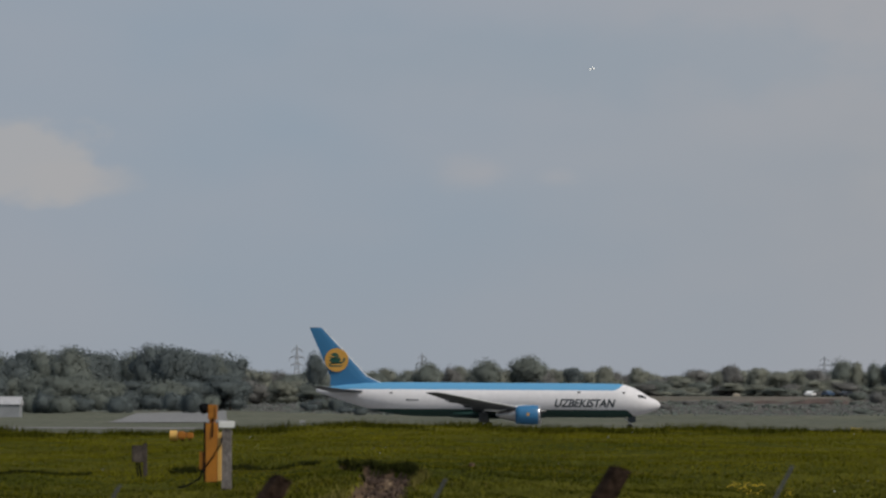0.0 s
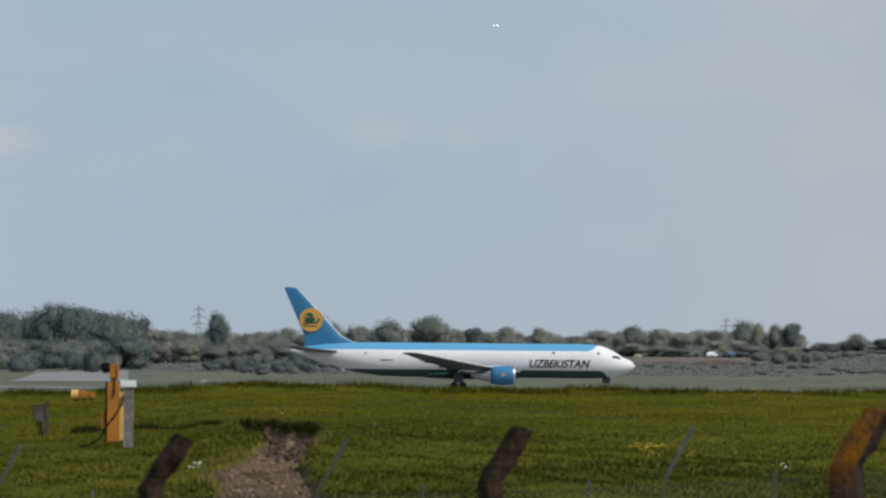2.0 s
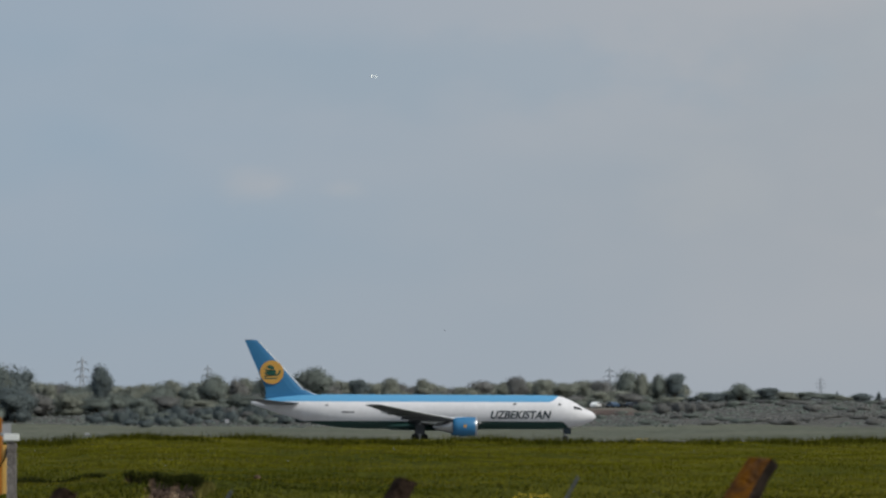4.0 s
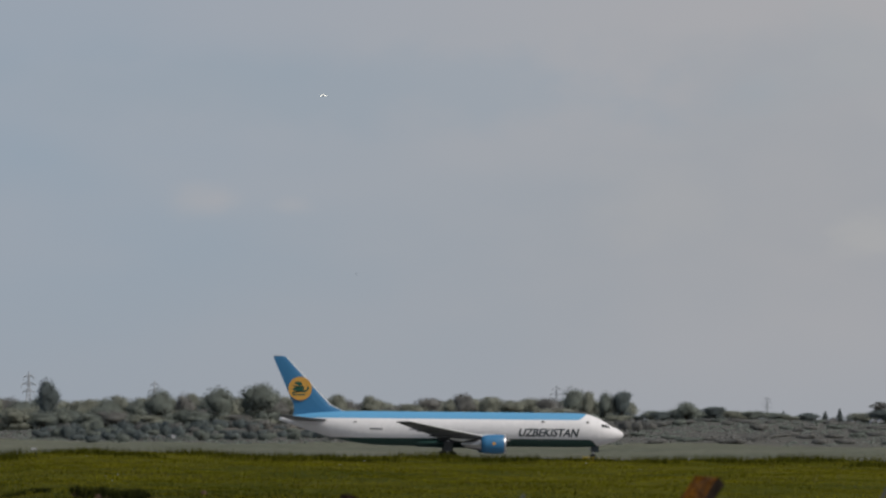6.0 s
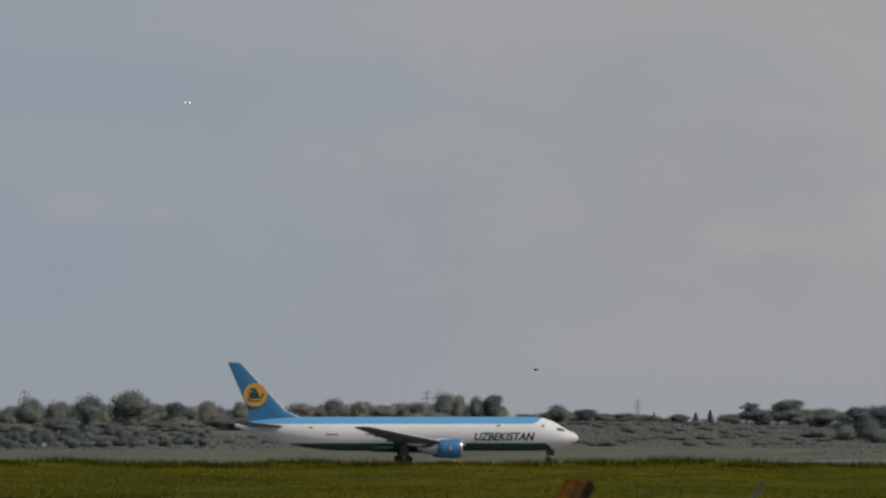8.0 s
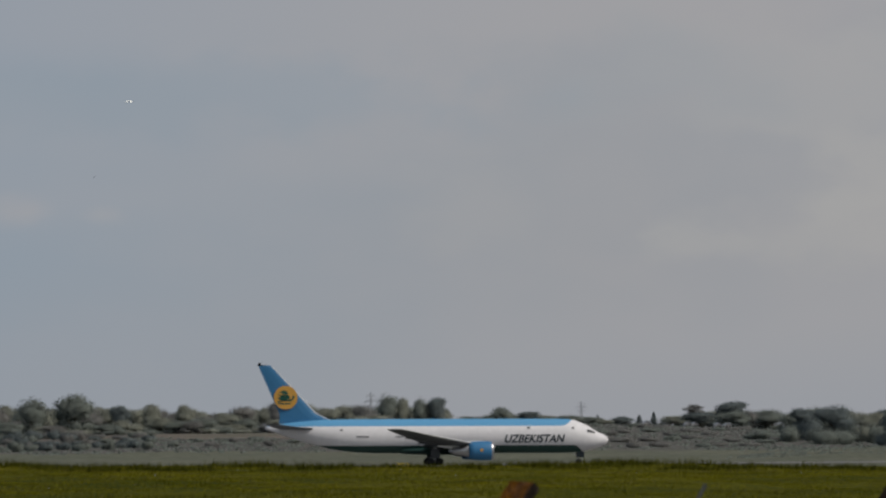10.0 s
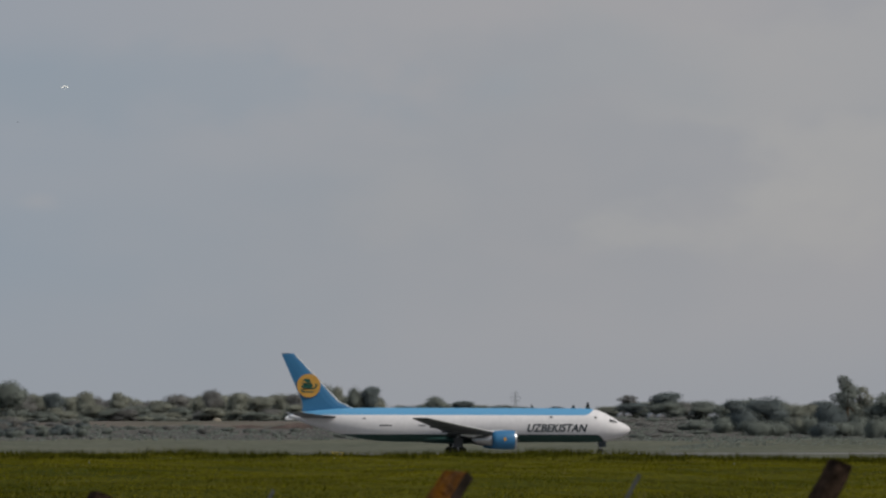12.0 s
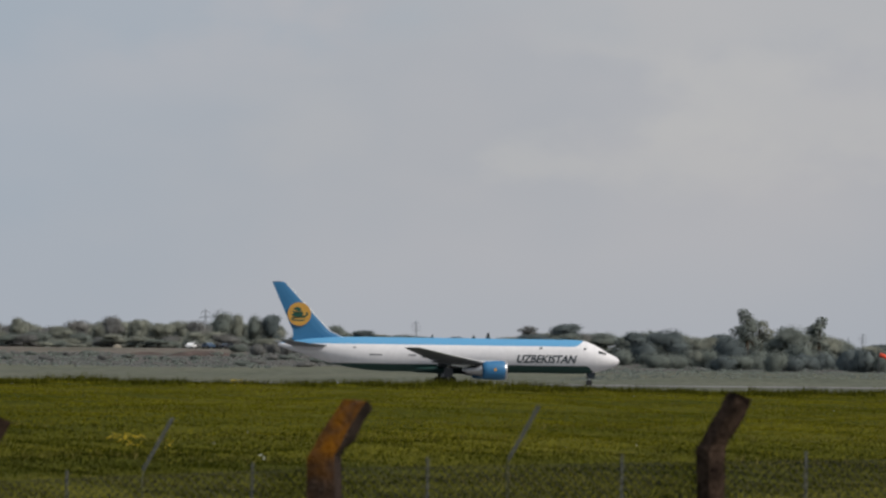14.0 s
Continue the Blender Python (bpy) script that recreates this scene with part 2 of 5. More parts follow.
def gully(x, y):
    """1 within the washed-out gully, 0 outside."""
    d = np.maximum(y, 1.0)
    mid = np.interp(d, GULLY_D, GULLY_U) * d / F
    half = np.interp(d, GULLY_D, GULLY_W) + 0.08 * waves(x * 4, y * 3)
    inside = smooth01((half - np.abs(x - mid)) / 0.16)
    back = 82.3 - 0.021 * (x / d * F + 345) + 0.4 * np.sin(x * 5.1) + 0.3 * np.sin(x * 13)
    return inside * smooth01((back - y) / 0.2) * (y > 20)


def ground(x, y):
    x, y = np.asarray(x, float), np.asarray(y, float)
    d = np.hypot(x, y)
    u = np.where(y > 1, x / np.maximum(y, 1) * F, 0)
    rise = np.interp(u, CREST_U, CREST_V) - 3.0 * smooth01((u - 560) / 140)
    crest = EYE.z - (64 + (rise - 64) * smooth01((d - 8) / 26)) * CREST_D / F
    near = crest - 0.000876 * np.maximum(CREST_D - np.maximum(d, 42), 0) ** 1.717
    near = near + smooth01((40 - d) / 30) * 0.55
    near = near + 0.05 * waves(x * 0.55, y * 0.28) + 0.032 * waves(x * 1.7, y * 1.1)
    fall = smooth01((d - CREST_D - 3) / 95)
    far = 0.0 * d
    bank = np.interp(u, BANK_U, BANK_Z)
    far = smooth01((d - 860) / 390) * bank + smooth01((d - 1330) / 600) * 1.0
    right = np.exp(-((d - 930) / 40) ** 2) * smooth01((u - 1080) / 250) * 1.5
    far = far - 0.13 * (1 - smooth01((np.abs(d - 800) - 60) / 60))
    far = far + right + np.clip((d - 850) / 200, 0, 1) * 0.12 * waves(x * 0.08, y * 0.05)
    z = near * (1 - fall) + far * fall
    z = np.where(y < 0, 3.4 + 0 * d, z)
    cut = gully(x, y)
    steps = 0.06 * np.exp(-((d - 70.3 + 0.5 * np.sin(x * 6)) / 0.4) ** 2) + 0.05 * np.exp(-((d - 75.9 + 0.4 * np.sin(x * 7)) / 0.4) ** 2)
    return z - (0.17 + steps) * cut + cut * 0.035 * waves(x * 7, y * 3.1)


def gz(x, y):
    return float(ground(x, y))


def scrub_from(u):
    return np.interp(u, [-1100, -600, -450, -300, 0, 500, 1200], [1130, 1115, 1060, 1025, 1005, 1000, 975])


def build_ground():
    fine = np.arange(-1500, 2001, 7.0)
    az = np.concatenate([np.radians(np.arange(-180, -9.6, 6.0)), np.arctan(fine / F), np.radians(np.append(np.arange(13.0, 180.0, 6.0), 180.0))])
    dist = np.concatenate([np.array([0.0, 4, 10, 18, 26, 34, 40]), np.arange(44, 128, 0.28), np.arange(128, 240, 4.0),
                           np.arange(240, 860, 20.0), np.arange(860, 1460, 6.0), np.arange(1470, 2200, 60.0), np.array([2500, 3200, 4000, 4900])])
    A, D = np.meshgrid(az, dist)
    X, Y = np.sin(A) * D, np.cos(A) * D
    Z = ground(X, Y)
    nr, nc = A.shape
    idx = np.arange(nr * nc).reshape(nr, nc)
    quads = np.stack([idx[:-1, :-1], idx[:-1, 1:], idx[1:, 1:], idx[1:, :-1]], -1).reshape(-1, 4)
    cx, cy = X.ravel()[quads].mean(1), Y.ravel()[quads].mean(1)
    d, u = np.hypot(cx, cy), np.where(cy > 1, cx / np.maximum(cy, 1) * F, 0)
    mi = np.zeros(len(quads))
    mi[gully(cx, cy) > 0.35] = 1
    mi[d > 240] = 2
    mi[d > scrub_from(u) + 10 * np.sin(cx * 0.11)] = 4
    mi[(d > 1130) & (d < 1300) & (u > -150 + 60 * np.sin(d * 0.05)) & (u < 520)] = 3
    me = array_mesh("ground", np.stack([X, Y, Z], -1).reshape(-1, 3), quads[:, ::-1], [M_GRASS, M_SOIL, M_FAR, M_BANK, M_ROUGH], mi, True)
    tagged(new("ground", me), "uneven grass field with an earth gully and scrub bank", "ground", kind="structure")


build_ground()


def slab(name, corners, label, mat, lift=0.03, nx=30, ny=4):
    """A paved strip that lies on the ground between four corners (x, y)."""
    a, b, c, d = [np.array(p, float) for p in corners]
    s, t = np.meshgrid(np.linspace(0, 1, nx), np.linspace(0, 1, ny))
    P = (a[None, None] * ((1 - s) * (1 - t))[..., None] + b[None, None] * (s * (1 - t))[..., None]
         + c[None, None] * (s * t)[..., None] + d[None, None] * ((1 - s) * t)[..., None])
    Z = ground(P[..., 0], P[..., 1]) + lift
    co = np.concatenate([P, Z[..., None]], -1).reshape(-1, 3)
    idx = np.arange(nx * ny).reshape(ny, nx)
    q = np.stack([idx[:-1, :-1], idx[:-1, 1:], idx[1:, 1:], idx[1:, :-1]], -1).reshape(-1, 4)
    ob = new(name, array_mesh(name, co, q, [mat]))
    return tagged(ob, label, "pavement", kind="structure")


slab("taxiway", [(-700, 786), (700, 786), (700, 814), (-700, 814)], "pale grey concrete taxiway", M_CONCRETE, 0.04, 120, 4)
slab("pavement", [(-83.3, 912), (-62.2, 916), (-75.4, 1110), (-91.1, 1062)], "pale grey concrete apron among grass", M_CONCRETE, 0.10, 20, 20)


# ---- grass ----
def blades(name, n, d0, d1, u0, u1, height, width, mat, label, where=None, seed=1, power=1.0):
    """Single bent blades standing on the ground, spread over a stretch of the field."""
    rng = np.random.default_rng(seed)
    d = d0 + (d1 - d0) * rng.random(n) ** power
    u = rng.uniform(u0, u1, n)
    x, y = u * d / F, d
    if where is not None:
        keep = where(x, y, rng)
        x, y = x[keep], y[keep]
    k = len(x)
    z = ground(x, y)
    patch = 0.65 + 0.5 * (waves(x * 0.9, y * 0.35) * 0.5 + 0.5) + 0.25 * waves(x * 3.1, y * 1.7)
    h = height * patch * rng.uniform(0.5, 1.3, k)
    a = rng.uniform(0, math.tau, k)
    lean = rng.uniform(0.1, 0.7, k) * h
    b = rng.uniform(0, math.tau, k)
    w = width * rng.uniform(0.6, 1.3, k)
    base = np.stack([x, y, z - 0.01], -1)
    off = np.stack([np.cos(a) * w, np.sin(a) * w, 0 * w], -1)
    tip = base + np.stack([np.cos(b) * lean, np.sin(b) * lean, h], -1)
    co = np.stack([base - off, base + off, tip], 1).reshape(-1, 3)
    tri = np.arange(3 * k).reshape(-1, 3)
    soft = rng.normal(0, 0.35, (k, 3)) + np.array([0, 0, 1.0])
    soft /= np.linalg.norm(soft, axis=1)[:, None]
    ob = new(name, array_mesh(name, co, tri, [mat], None, True, np.repeat(soft, 3, axis=0)))
    return tagged(ob, label, "grass", kind="stuff")


def open_field(x, y, rng):
    return gully(x, y) < 0.2


def lush_shaded(x, y):
    """Where the deeper green, shade-darkened grass lies: the low ground, in ragged patches."""
    return y + 9 * waves(x * 0.16, y * 0.21) + 5 * waves(x * 0.7 + 3, y * 0.5) < 80


blades("grass", 430000, 62, 124, -1150, 1720, 0.048, 0.0085, M_BLADE, "short yellow-green meadow grass",
       lambda x, y, rng: open_field(x, y, rng) & ~lush_shaded(x, y + rng.normal(0, 7, len(y))), 1, 0.9)
blades("grass", 380000, 50, 100, -1150, 1720, 0.048, 0.008, M_DEEP_SHADED, "short deep green meadow grass, darkened as shade",
       lambda x, y, rng: open_field(x, y, rng) & lush_shaded(x, y + rng.normal(0, 7, len(y))), 11, 0.9)
blades("grass", 80000, 113, 124, -1150, 1720, 0.17, 0.013, M_RISE, "longer dark tufted grass on the rise",
       lambda x, y, rng: waves(x * 1.7, y * 0.6) + 0.5 * waves(x * 5, y) + rng.normal(0, 0.45, len(x)) > 0.45, 2)
blades("grass", 7000, 55, 118, -1150, 1720, 0.10, 0.012, M_DEEP_SHADED, "dark tussocks in the meadow",
       lambda x, y, rng: (gully(x, y) < 0.2) & (waves(x * 1.1 + 2, y * 0.8) + 0.6 * waves(x * 3.3, y * 2.1) > 0.95), 5)
blades("dry_grass", 42000, 62, 122, -1150, 1720, 0.085, 0.010, M_DRY, "dry straw-coloured grass streaks",
       lambda x, y, rng: (gully(x, y) < 0.2) & (waves(x * 0.35, y * 0.9) + rng.normal(0, 0.3, len(x)) > 0.35), 3)

# ---- trees ----
def leaf_cloud(rng, lobes, n, size, core=0.6):
    """Small bent leaf clumps over the shells of the lobes (x, y, z, rx, ry, rz)."""
    lobes = np.array(lobes)
    wgt = lobes[:, 3] * lobes[:, 5]
    pick = rng.choice(len(lobes), n, p=wgt / wgt.sum())
    v = rng.normal(size=(n, 3))
    v /= np.linalg.norm(v, axis=1)[:, None]
    r = rng.uniform(0.62, 1.05, n)
    c = lobes[pick, :3] + v * lobes[pick, 3:] * r[:, None]
    face = v + rng.normal(size=(n, 3)) * 0.4
    a = np.cross(face, rng.normal(size=(n, 3)))
    a /= np.linalg.norm(a, axis=1)[:, None]
    b = np.cross(face, a)
    b /= np.linalg.norm(b, axis=1)[:, None]
    s = size * 1.1 * rng.uniform(0.5, 1.4, n)[:, None]
    b *= np.sign((np.cross(b, a) * v).sum(1) * -1)[:, None]
    co = np.stack([c - a * s, c - b * s * 0.7, c + a * s, c + b * s * 0.7], 1).reshape(-1, 3)
    soft = v * 0.55 + (c - lobes[:, :3].mean(0)) * 2.0 + np.array([0, 0, 0.35]) + rng.normal(size=(n, 3)) * 0.15
    soft /= np.linalg.norm(soft, axis=1)[:, None]
    soft = np.repeat(soft, 4, axis=0)
    # the closed inner mass of each lobe, uneven, under the outer leaves
    az, el = np.meshgrid(np.linspace(0, math.tau, 9), np.linspace(-1.4, 1.4, 5))
    shell = np.stack([np.cos(az) * np.cos(el), np.sin(az) * np.cos(el), np.sin(el)], -1).reshape(-1, 3)
    grid = np.arange(5 * 9).reshape(5, 9)
    ring = np.stack([grid[:-1, :-1], grid[:-1, 1:], grid[1:, 1:], grid[1:, :-1]], -1).reshape(-1, 4)
    cos, quads, softs = [co], [np.arange(4 * n).reshape(-1, 4)], [soft]
    for lobe in lobes:
        bump = core + 0.07 * np.sin(shell @ rng.normal(0, 4, 3)) + 0.05 * np.sin(shell @ rng.normal(0, 8, 3))
        quads.append(ring + sum(len(k) for k in cos))
        cos.append(lobe[:3] + shell * lobe[3:] * bump[:, None])
        out = shell * 0.55 + (cos[-1] - lobes[:, :3].mean(0)) * 2.0 + np.array([0, 0, 0.35])
        softs.append(out / np.linalg.norm(out, axis=1)[:, None])
    return np.concatenate(cos), np.concatenate(quads), np.concatenate(softs)


def make_tree(name, style, seed, mat):
    """A tree or bush of unit height: trunk, limbs and a crown of leaf clumps."""
    rng = np.random.default_rng(seed)
    lobes = []
    if style == "round":
        for k in range(9):
            a = rng.uniform(0, math.tau)
            r = rng.uniform(0.05, 0.27)
            z = rng.uniform(0.38, 0.8)
            s = rng.uniform(0.13, 0.22)
            lobes.append((math.cos(a) * r, math.sin(a) * r, min(z, 0.98 - s * 0.85), s * 1.15, s * 1.15, s * 0.9))
        lobes.append((0, 0, 0.56, 0.35, 0.35, 0.37))
        for k in range(5):
            a = rng.uniform(0, math.tau)
            lobes.append((math.cos(a) * 0.24, math.sin(a) * 0.24, rng.uniform(0.1, 0.28), 0.17, 0.17, 0.16))
        n, size, stem = 4600, 0.0165, 0.4
    elif style == "tall":
        for k in range(10):
            z = 0.3 + 0.065 * k
            s = 0.13 * (1 - 0.45 * abs(k - 5) / 5)
            lobes.append((rng.uniform(-0.11, 0.11), rng.uniform(-0.11, 0.11), z, s, s, s * 0.85))
        n, size, stem = 2300, 0.0135, 0.85
    elif style == "fir":
        for k in range(9):
            z = 0.12 + 0.1 * k
            s = 0.2 * (1 - k / 9.5)
            lobes.append((0, 0, z, s, s, 0.06))
        n, size, stem = 600, 0.03, 0.95
    else:
        for k in range(8):
            a = rng.uniform(0, math.tau)
            r = rng.uniform(0.1, 0.75)
            s = rng.uniform(0.3, 0.48)
            lobes.append((math.cos(a) * r, math.sin(a) * r, rng.uniform(0.25, 0.55), s, s, s * 0.85))
        lobes.append((0, 0, 0.3, 0.86, 0.86, 0.56))
        n, size, stem = 2800, 0.033, 0.4
    top = new(name)
    bm = bmesh.new()
    tube(bm, [(0, 0, -0.06), (0.01, 0, stem * 0.5), (0, 0.01, stem)], [0.028, 0.02, 0.009], 6)
    for lobe in lobes[:6]:
        tube(bm, [(0, 0, stem * 0.55), (lobe[0] * 0.5, lobe[1] * 0.5, (stem * 0.55 + lobe[2]) / 2 + 0.02), lobe[:3]], [0.013, 0.009, 0.004], 5)
    part("trunk", bm, M_BARK, top)
    co, q, soft = leaf_cloud(rng, lobes, n, size, 0.2 if style in ("tall", "fir") else 0.6)
    co[:, 2] *= (1.0 / np.percentile(co[:, 2], 99.3))
    co[:, 2] = np.maximum(co[:, 2], 0.0)
    crown = new("crown", array_mesh("crown", co, q, [mat], None, True, soft))
    crown.parent = top
    return top


TREES = {}


def tree_kind(style, tone, seed):
    key = (style, tone, seed)
    if key not in TREES:
        name = {"bush": "bush", "fir": "conifer"}.get(style, "tree")
        TREES[key] = [make_tree(name, style, seed * 7 + tone, M_HAZED_LEAF[tone]), False]
    return TREES[key]


TONE = ["dark green", "green", "haze-paled green", "brownish grey"]
rng_t = random.Random(5)


def plant(style, tone, u, top, wide, dist, label="", group="trees beyond the taxiway"):
    """A tree at bearing u and distance, whose top stands `top` lens units over eye level and that is `wide` units across."""
    x, y = u * dist / F, dist
    top += float(np.interp(u, [-1100, -590, -560, 0, 560, 600, 970, 990, 1400, 1800], [-2, -1, -3, 0, 3, 1, 2, -4.6, -1, 3]))
    base = gz(x, y) - 0.1
    h = max(EYE.z + top * dist / F - base, 1.0)
    full = {"round": 0.75, "tall": 0.36, "fir": 0.42, "bush": 2.0}[style]
    sx = wide * dist / F / full
    m = pose(x, y, base, 0, 0, rng_t.uniform(0, 360)) @ Matrix.Diagonal((sx, sx, h, 1))
    src = tree_kind(style, tone, rng_t.randrange(3))
    if src[1]:
        ob = copy_thing(src[0], m @ Matrix.Diagonal((*[1 / q for q in src[0].scale], 1)))
    else:
        ob, src[1] = src[0], True
        ob.matrix_basis = m
    kind = {"round": "broadleaf tree with a rounded crown", "tall": "tall slender tree with open branches", "fir": "pointed conifer",
            "bush": "rounded scrub bush on rough grass"}[style]
    cat = "bush" if style == "bush" else "tree"
    tagged(ob, label or TONE[tone] + " " + kind, cat, "scrub bushes" if style == "bush" else group)
    return ob


def tree_row(u0, u1, tops, step, wide, dist, tones, style="round", jitter=5, spread=60):
    u = u0
    while u < u1:
        top = float(np.interp(u, [p[0] for p in tops], [p[1] for p in tops])) + rng_t.uniform(-jitter, jitter)
        plant(style, rng_t.choice(tones), u, top, wide * rng_t.uniform(0.8, 1.25), dist + rng_t.uniform(-spread, spread))
        u += step * rng_t.uniform(0.75, 1.25)


def rough_cover(name, n, d0, d1, u0, u1, size, mat, label, where, seed, leaves=16):
    """Low tangled scrub and tussocks over the rough ground, in small domed clumps."""
    rng = np.random.default_rng(seed)
    d, u = rng.uniform(d0, d1, n), rng.uniform(u0, u1, n)
    x = u * d / F
    keep = where(x, d, u)
    x, d = x[keep], d[keep]
    lump = np.maximum(0, waves(x * 0.13, d * 0.07) + 0.5 * waves(x * 0.4, d * 0.2))
    wide = size * rng.uniform(1.2, 3.4, len(x))
    high = size * (0.8 + 2.2 * lump) * rng.uniform(0.6, 1.3, len(x))
    mid = np.repeat(np.stack([x, d, ground(x, d)], -1), leaves, axis=0)
    n = len(mid)
    v = rng.normal(size=(n, 3))
    v[:, 2] = np.abs(v[:, 2])
    v /= np.linalg.norm(v, axis=1)[:, None]
    c = mid + v * np.stack([wide, wide, high], -1).repeat(leaves, axis=0) * rng.uniform(0.6, 1.05, n)[:, None]
    a = np.cross(v + rng.normal(size=(n, 3)) * 0.4, rng.normal(size=(n, 3)))
    a /= np.linalg.norm(a, axis=1)[:, None]
    b = np.cross(v, a)
    b /= np.linalg.norm(b, axis=1)[:, None]
    w = size * rng.uniform(0.5, 1.2, n)[:, None]
    co = np.stack([c - a * w, c - b * w * 0.7, c + a * w, c + b * w * 0.7], 1).reshape(-1, 3)
    soft = v * 0.6 + np.array([0, 0, 1.0]) + rng.normal(size=(n, 3)) * 0.2
    soft /= np.linalg.norm(soft, axis=1)[:, None]
    ob = new(name, array_mesh(name, co, np.arange(4 * n).reshape(-1, 4), [mat], None, True, np.repeat(soft, 4, axis=0)))
    tagged(ob, label, "scrub", kind="stuff")


def on_bank(d, u):
    """The bare earth bank where the cars stand."""
    return (u > -140) & (u < 525) & (d > np.where(u > 290, 1088, 1130) + 14 * np.sin(u * 0.03)) & (d < 1300)


rough_cover("scrub", 9000, 960, 1330, -1100, 1750, 0.25, M_HAZED_LEAF[3], "brownish tangled scrub on the bank",
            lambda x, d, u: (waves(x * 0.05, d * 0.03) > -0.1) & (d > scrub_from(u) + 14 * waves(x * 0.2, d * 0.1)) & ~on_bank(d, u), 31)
rough_cover("scrub", 9000, 930, 1330, -1100, 1750, 0.25, M_HAZED_LEAF[1], "grey-green rough tussocks and scrub",
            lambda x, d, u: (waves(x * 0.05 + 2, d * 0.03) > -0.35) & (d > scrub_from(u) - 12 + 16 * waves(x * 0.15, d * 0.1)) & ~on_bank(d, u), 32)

rough_cover("scrub", 2600, 885, 1000, 1080, 1800, 0.13, M_HAZED_LEAF[1], "low rough grass on the mound",
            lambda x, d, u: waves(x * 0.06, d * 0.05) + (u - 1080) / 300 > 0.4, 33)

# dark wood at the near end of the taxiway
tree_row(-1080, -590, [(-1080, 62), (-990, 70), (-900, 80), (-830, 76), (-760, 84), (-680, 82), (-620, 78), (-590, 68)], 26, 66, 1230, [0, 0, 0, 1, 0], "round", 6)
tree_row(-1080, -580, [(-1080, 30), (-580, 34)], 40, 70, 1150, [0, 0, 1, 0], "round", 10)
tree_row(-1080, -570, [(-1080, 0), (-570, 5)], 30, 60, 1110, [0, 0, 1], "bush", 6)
# long hedge line, in the paler leaf tones that stand for haze
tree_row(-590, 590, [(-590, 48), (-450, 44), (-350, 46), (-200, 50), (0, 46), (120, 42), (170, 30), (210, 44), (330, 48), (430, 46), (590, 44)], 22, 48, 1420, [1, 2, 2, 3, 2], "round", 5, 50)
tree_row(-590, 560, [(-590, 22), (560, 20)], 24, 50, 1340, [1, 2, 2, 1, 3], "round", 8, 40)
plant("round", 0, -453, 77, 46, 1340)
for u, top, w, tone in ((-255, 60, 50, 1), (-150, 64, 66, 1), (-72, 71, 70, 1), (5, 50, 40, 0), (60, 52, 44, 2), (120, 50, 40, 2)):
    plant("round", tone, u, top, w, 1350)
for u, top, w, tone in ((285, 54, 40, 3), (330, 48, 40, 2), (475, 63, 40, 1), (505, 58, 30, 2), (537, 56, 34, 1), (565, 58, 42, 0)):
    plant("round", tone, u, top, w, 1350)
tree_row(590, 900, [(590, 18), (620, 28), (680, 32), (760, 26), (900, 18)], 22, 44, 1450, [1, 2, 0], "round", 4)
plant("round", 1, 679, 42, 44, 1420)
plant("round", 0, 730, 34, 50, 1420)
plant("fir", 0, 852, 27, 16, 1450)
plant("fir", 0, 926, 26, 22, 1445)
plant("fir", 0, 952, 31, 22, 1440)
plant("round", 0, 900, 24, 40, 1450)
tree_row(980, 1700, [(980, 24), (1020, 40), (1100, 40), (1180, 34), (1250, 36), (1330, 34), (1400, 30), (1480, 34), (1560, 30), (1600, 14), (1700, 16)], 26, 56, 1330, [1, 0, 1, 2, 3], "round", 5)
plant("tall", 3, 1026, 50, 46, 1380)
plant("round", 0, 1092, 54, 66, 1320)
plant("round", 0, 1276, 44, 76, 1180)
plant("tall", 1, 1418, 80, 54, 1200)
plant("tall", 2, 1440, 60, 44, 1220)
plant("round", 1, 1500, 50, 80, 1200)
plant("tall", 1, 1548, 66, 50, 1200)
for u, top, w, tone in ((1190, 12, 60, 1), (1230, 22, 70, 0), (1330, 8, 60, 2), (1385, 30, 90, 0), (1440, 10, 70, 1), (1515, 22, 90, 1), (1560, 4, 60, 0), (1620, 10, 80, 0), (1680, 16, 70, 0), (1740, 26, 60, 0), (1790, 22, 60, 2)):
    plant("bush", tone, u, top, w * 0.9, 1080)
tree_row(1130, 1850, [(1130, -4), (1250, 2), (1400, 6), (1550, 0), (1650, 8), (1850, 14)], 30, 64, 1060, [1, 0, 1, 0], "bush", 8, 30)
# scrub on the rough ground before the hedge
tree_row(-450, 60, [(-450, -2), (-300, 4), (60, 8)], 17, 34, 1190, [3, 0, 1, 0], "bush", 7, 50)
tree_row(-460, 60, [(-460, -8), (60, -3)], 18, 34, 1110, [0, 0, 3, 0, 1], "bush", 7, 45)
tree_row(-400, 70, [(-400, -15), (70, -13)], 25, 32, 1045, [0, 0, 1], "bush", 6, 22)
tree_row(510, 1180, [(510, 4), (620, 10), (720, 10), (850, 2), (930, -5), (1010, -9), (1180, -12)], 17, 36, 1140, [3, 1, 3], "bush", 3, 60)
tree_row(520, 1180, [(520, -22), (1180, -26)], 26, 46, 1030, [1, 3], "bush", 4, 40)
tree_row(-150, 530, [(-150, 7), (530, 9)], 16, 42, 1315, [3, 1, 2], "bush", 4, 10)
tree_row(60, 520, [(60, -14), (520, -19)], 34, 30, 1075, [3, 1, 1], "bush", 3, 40)

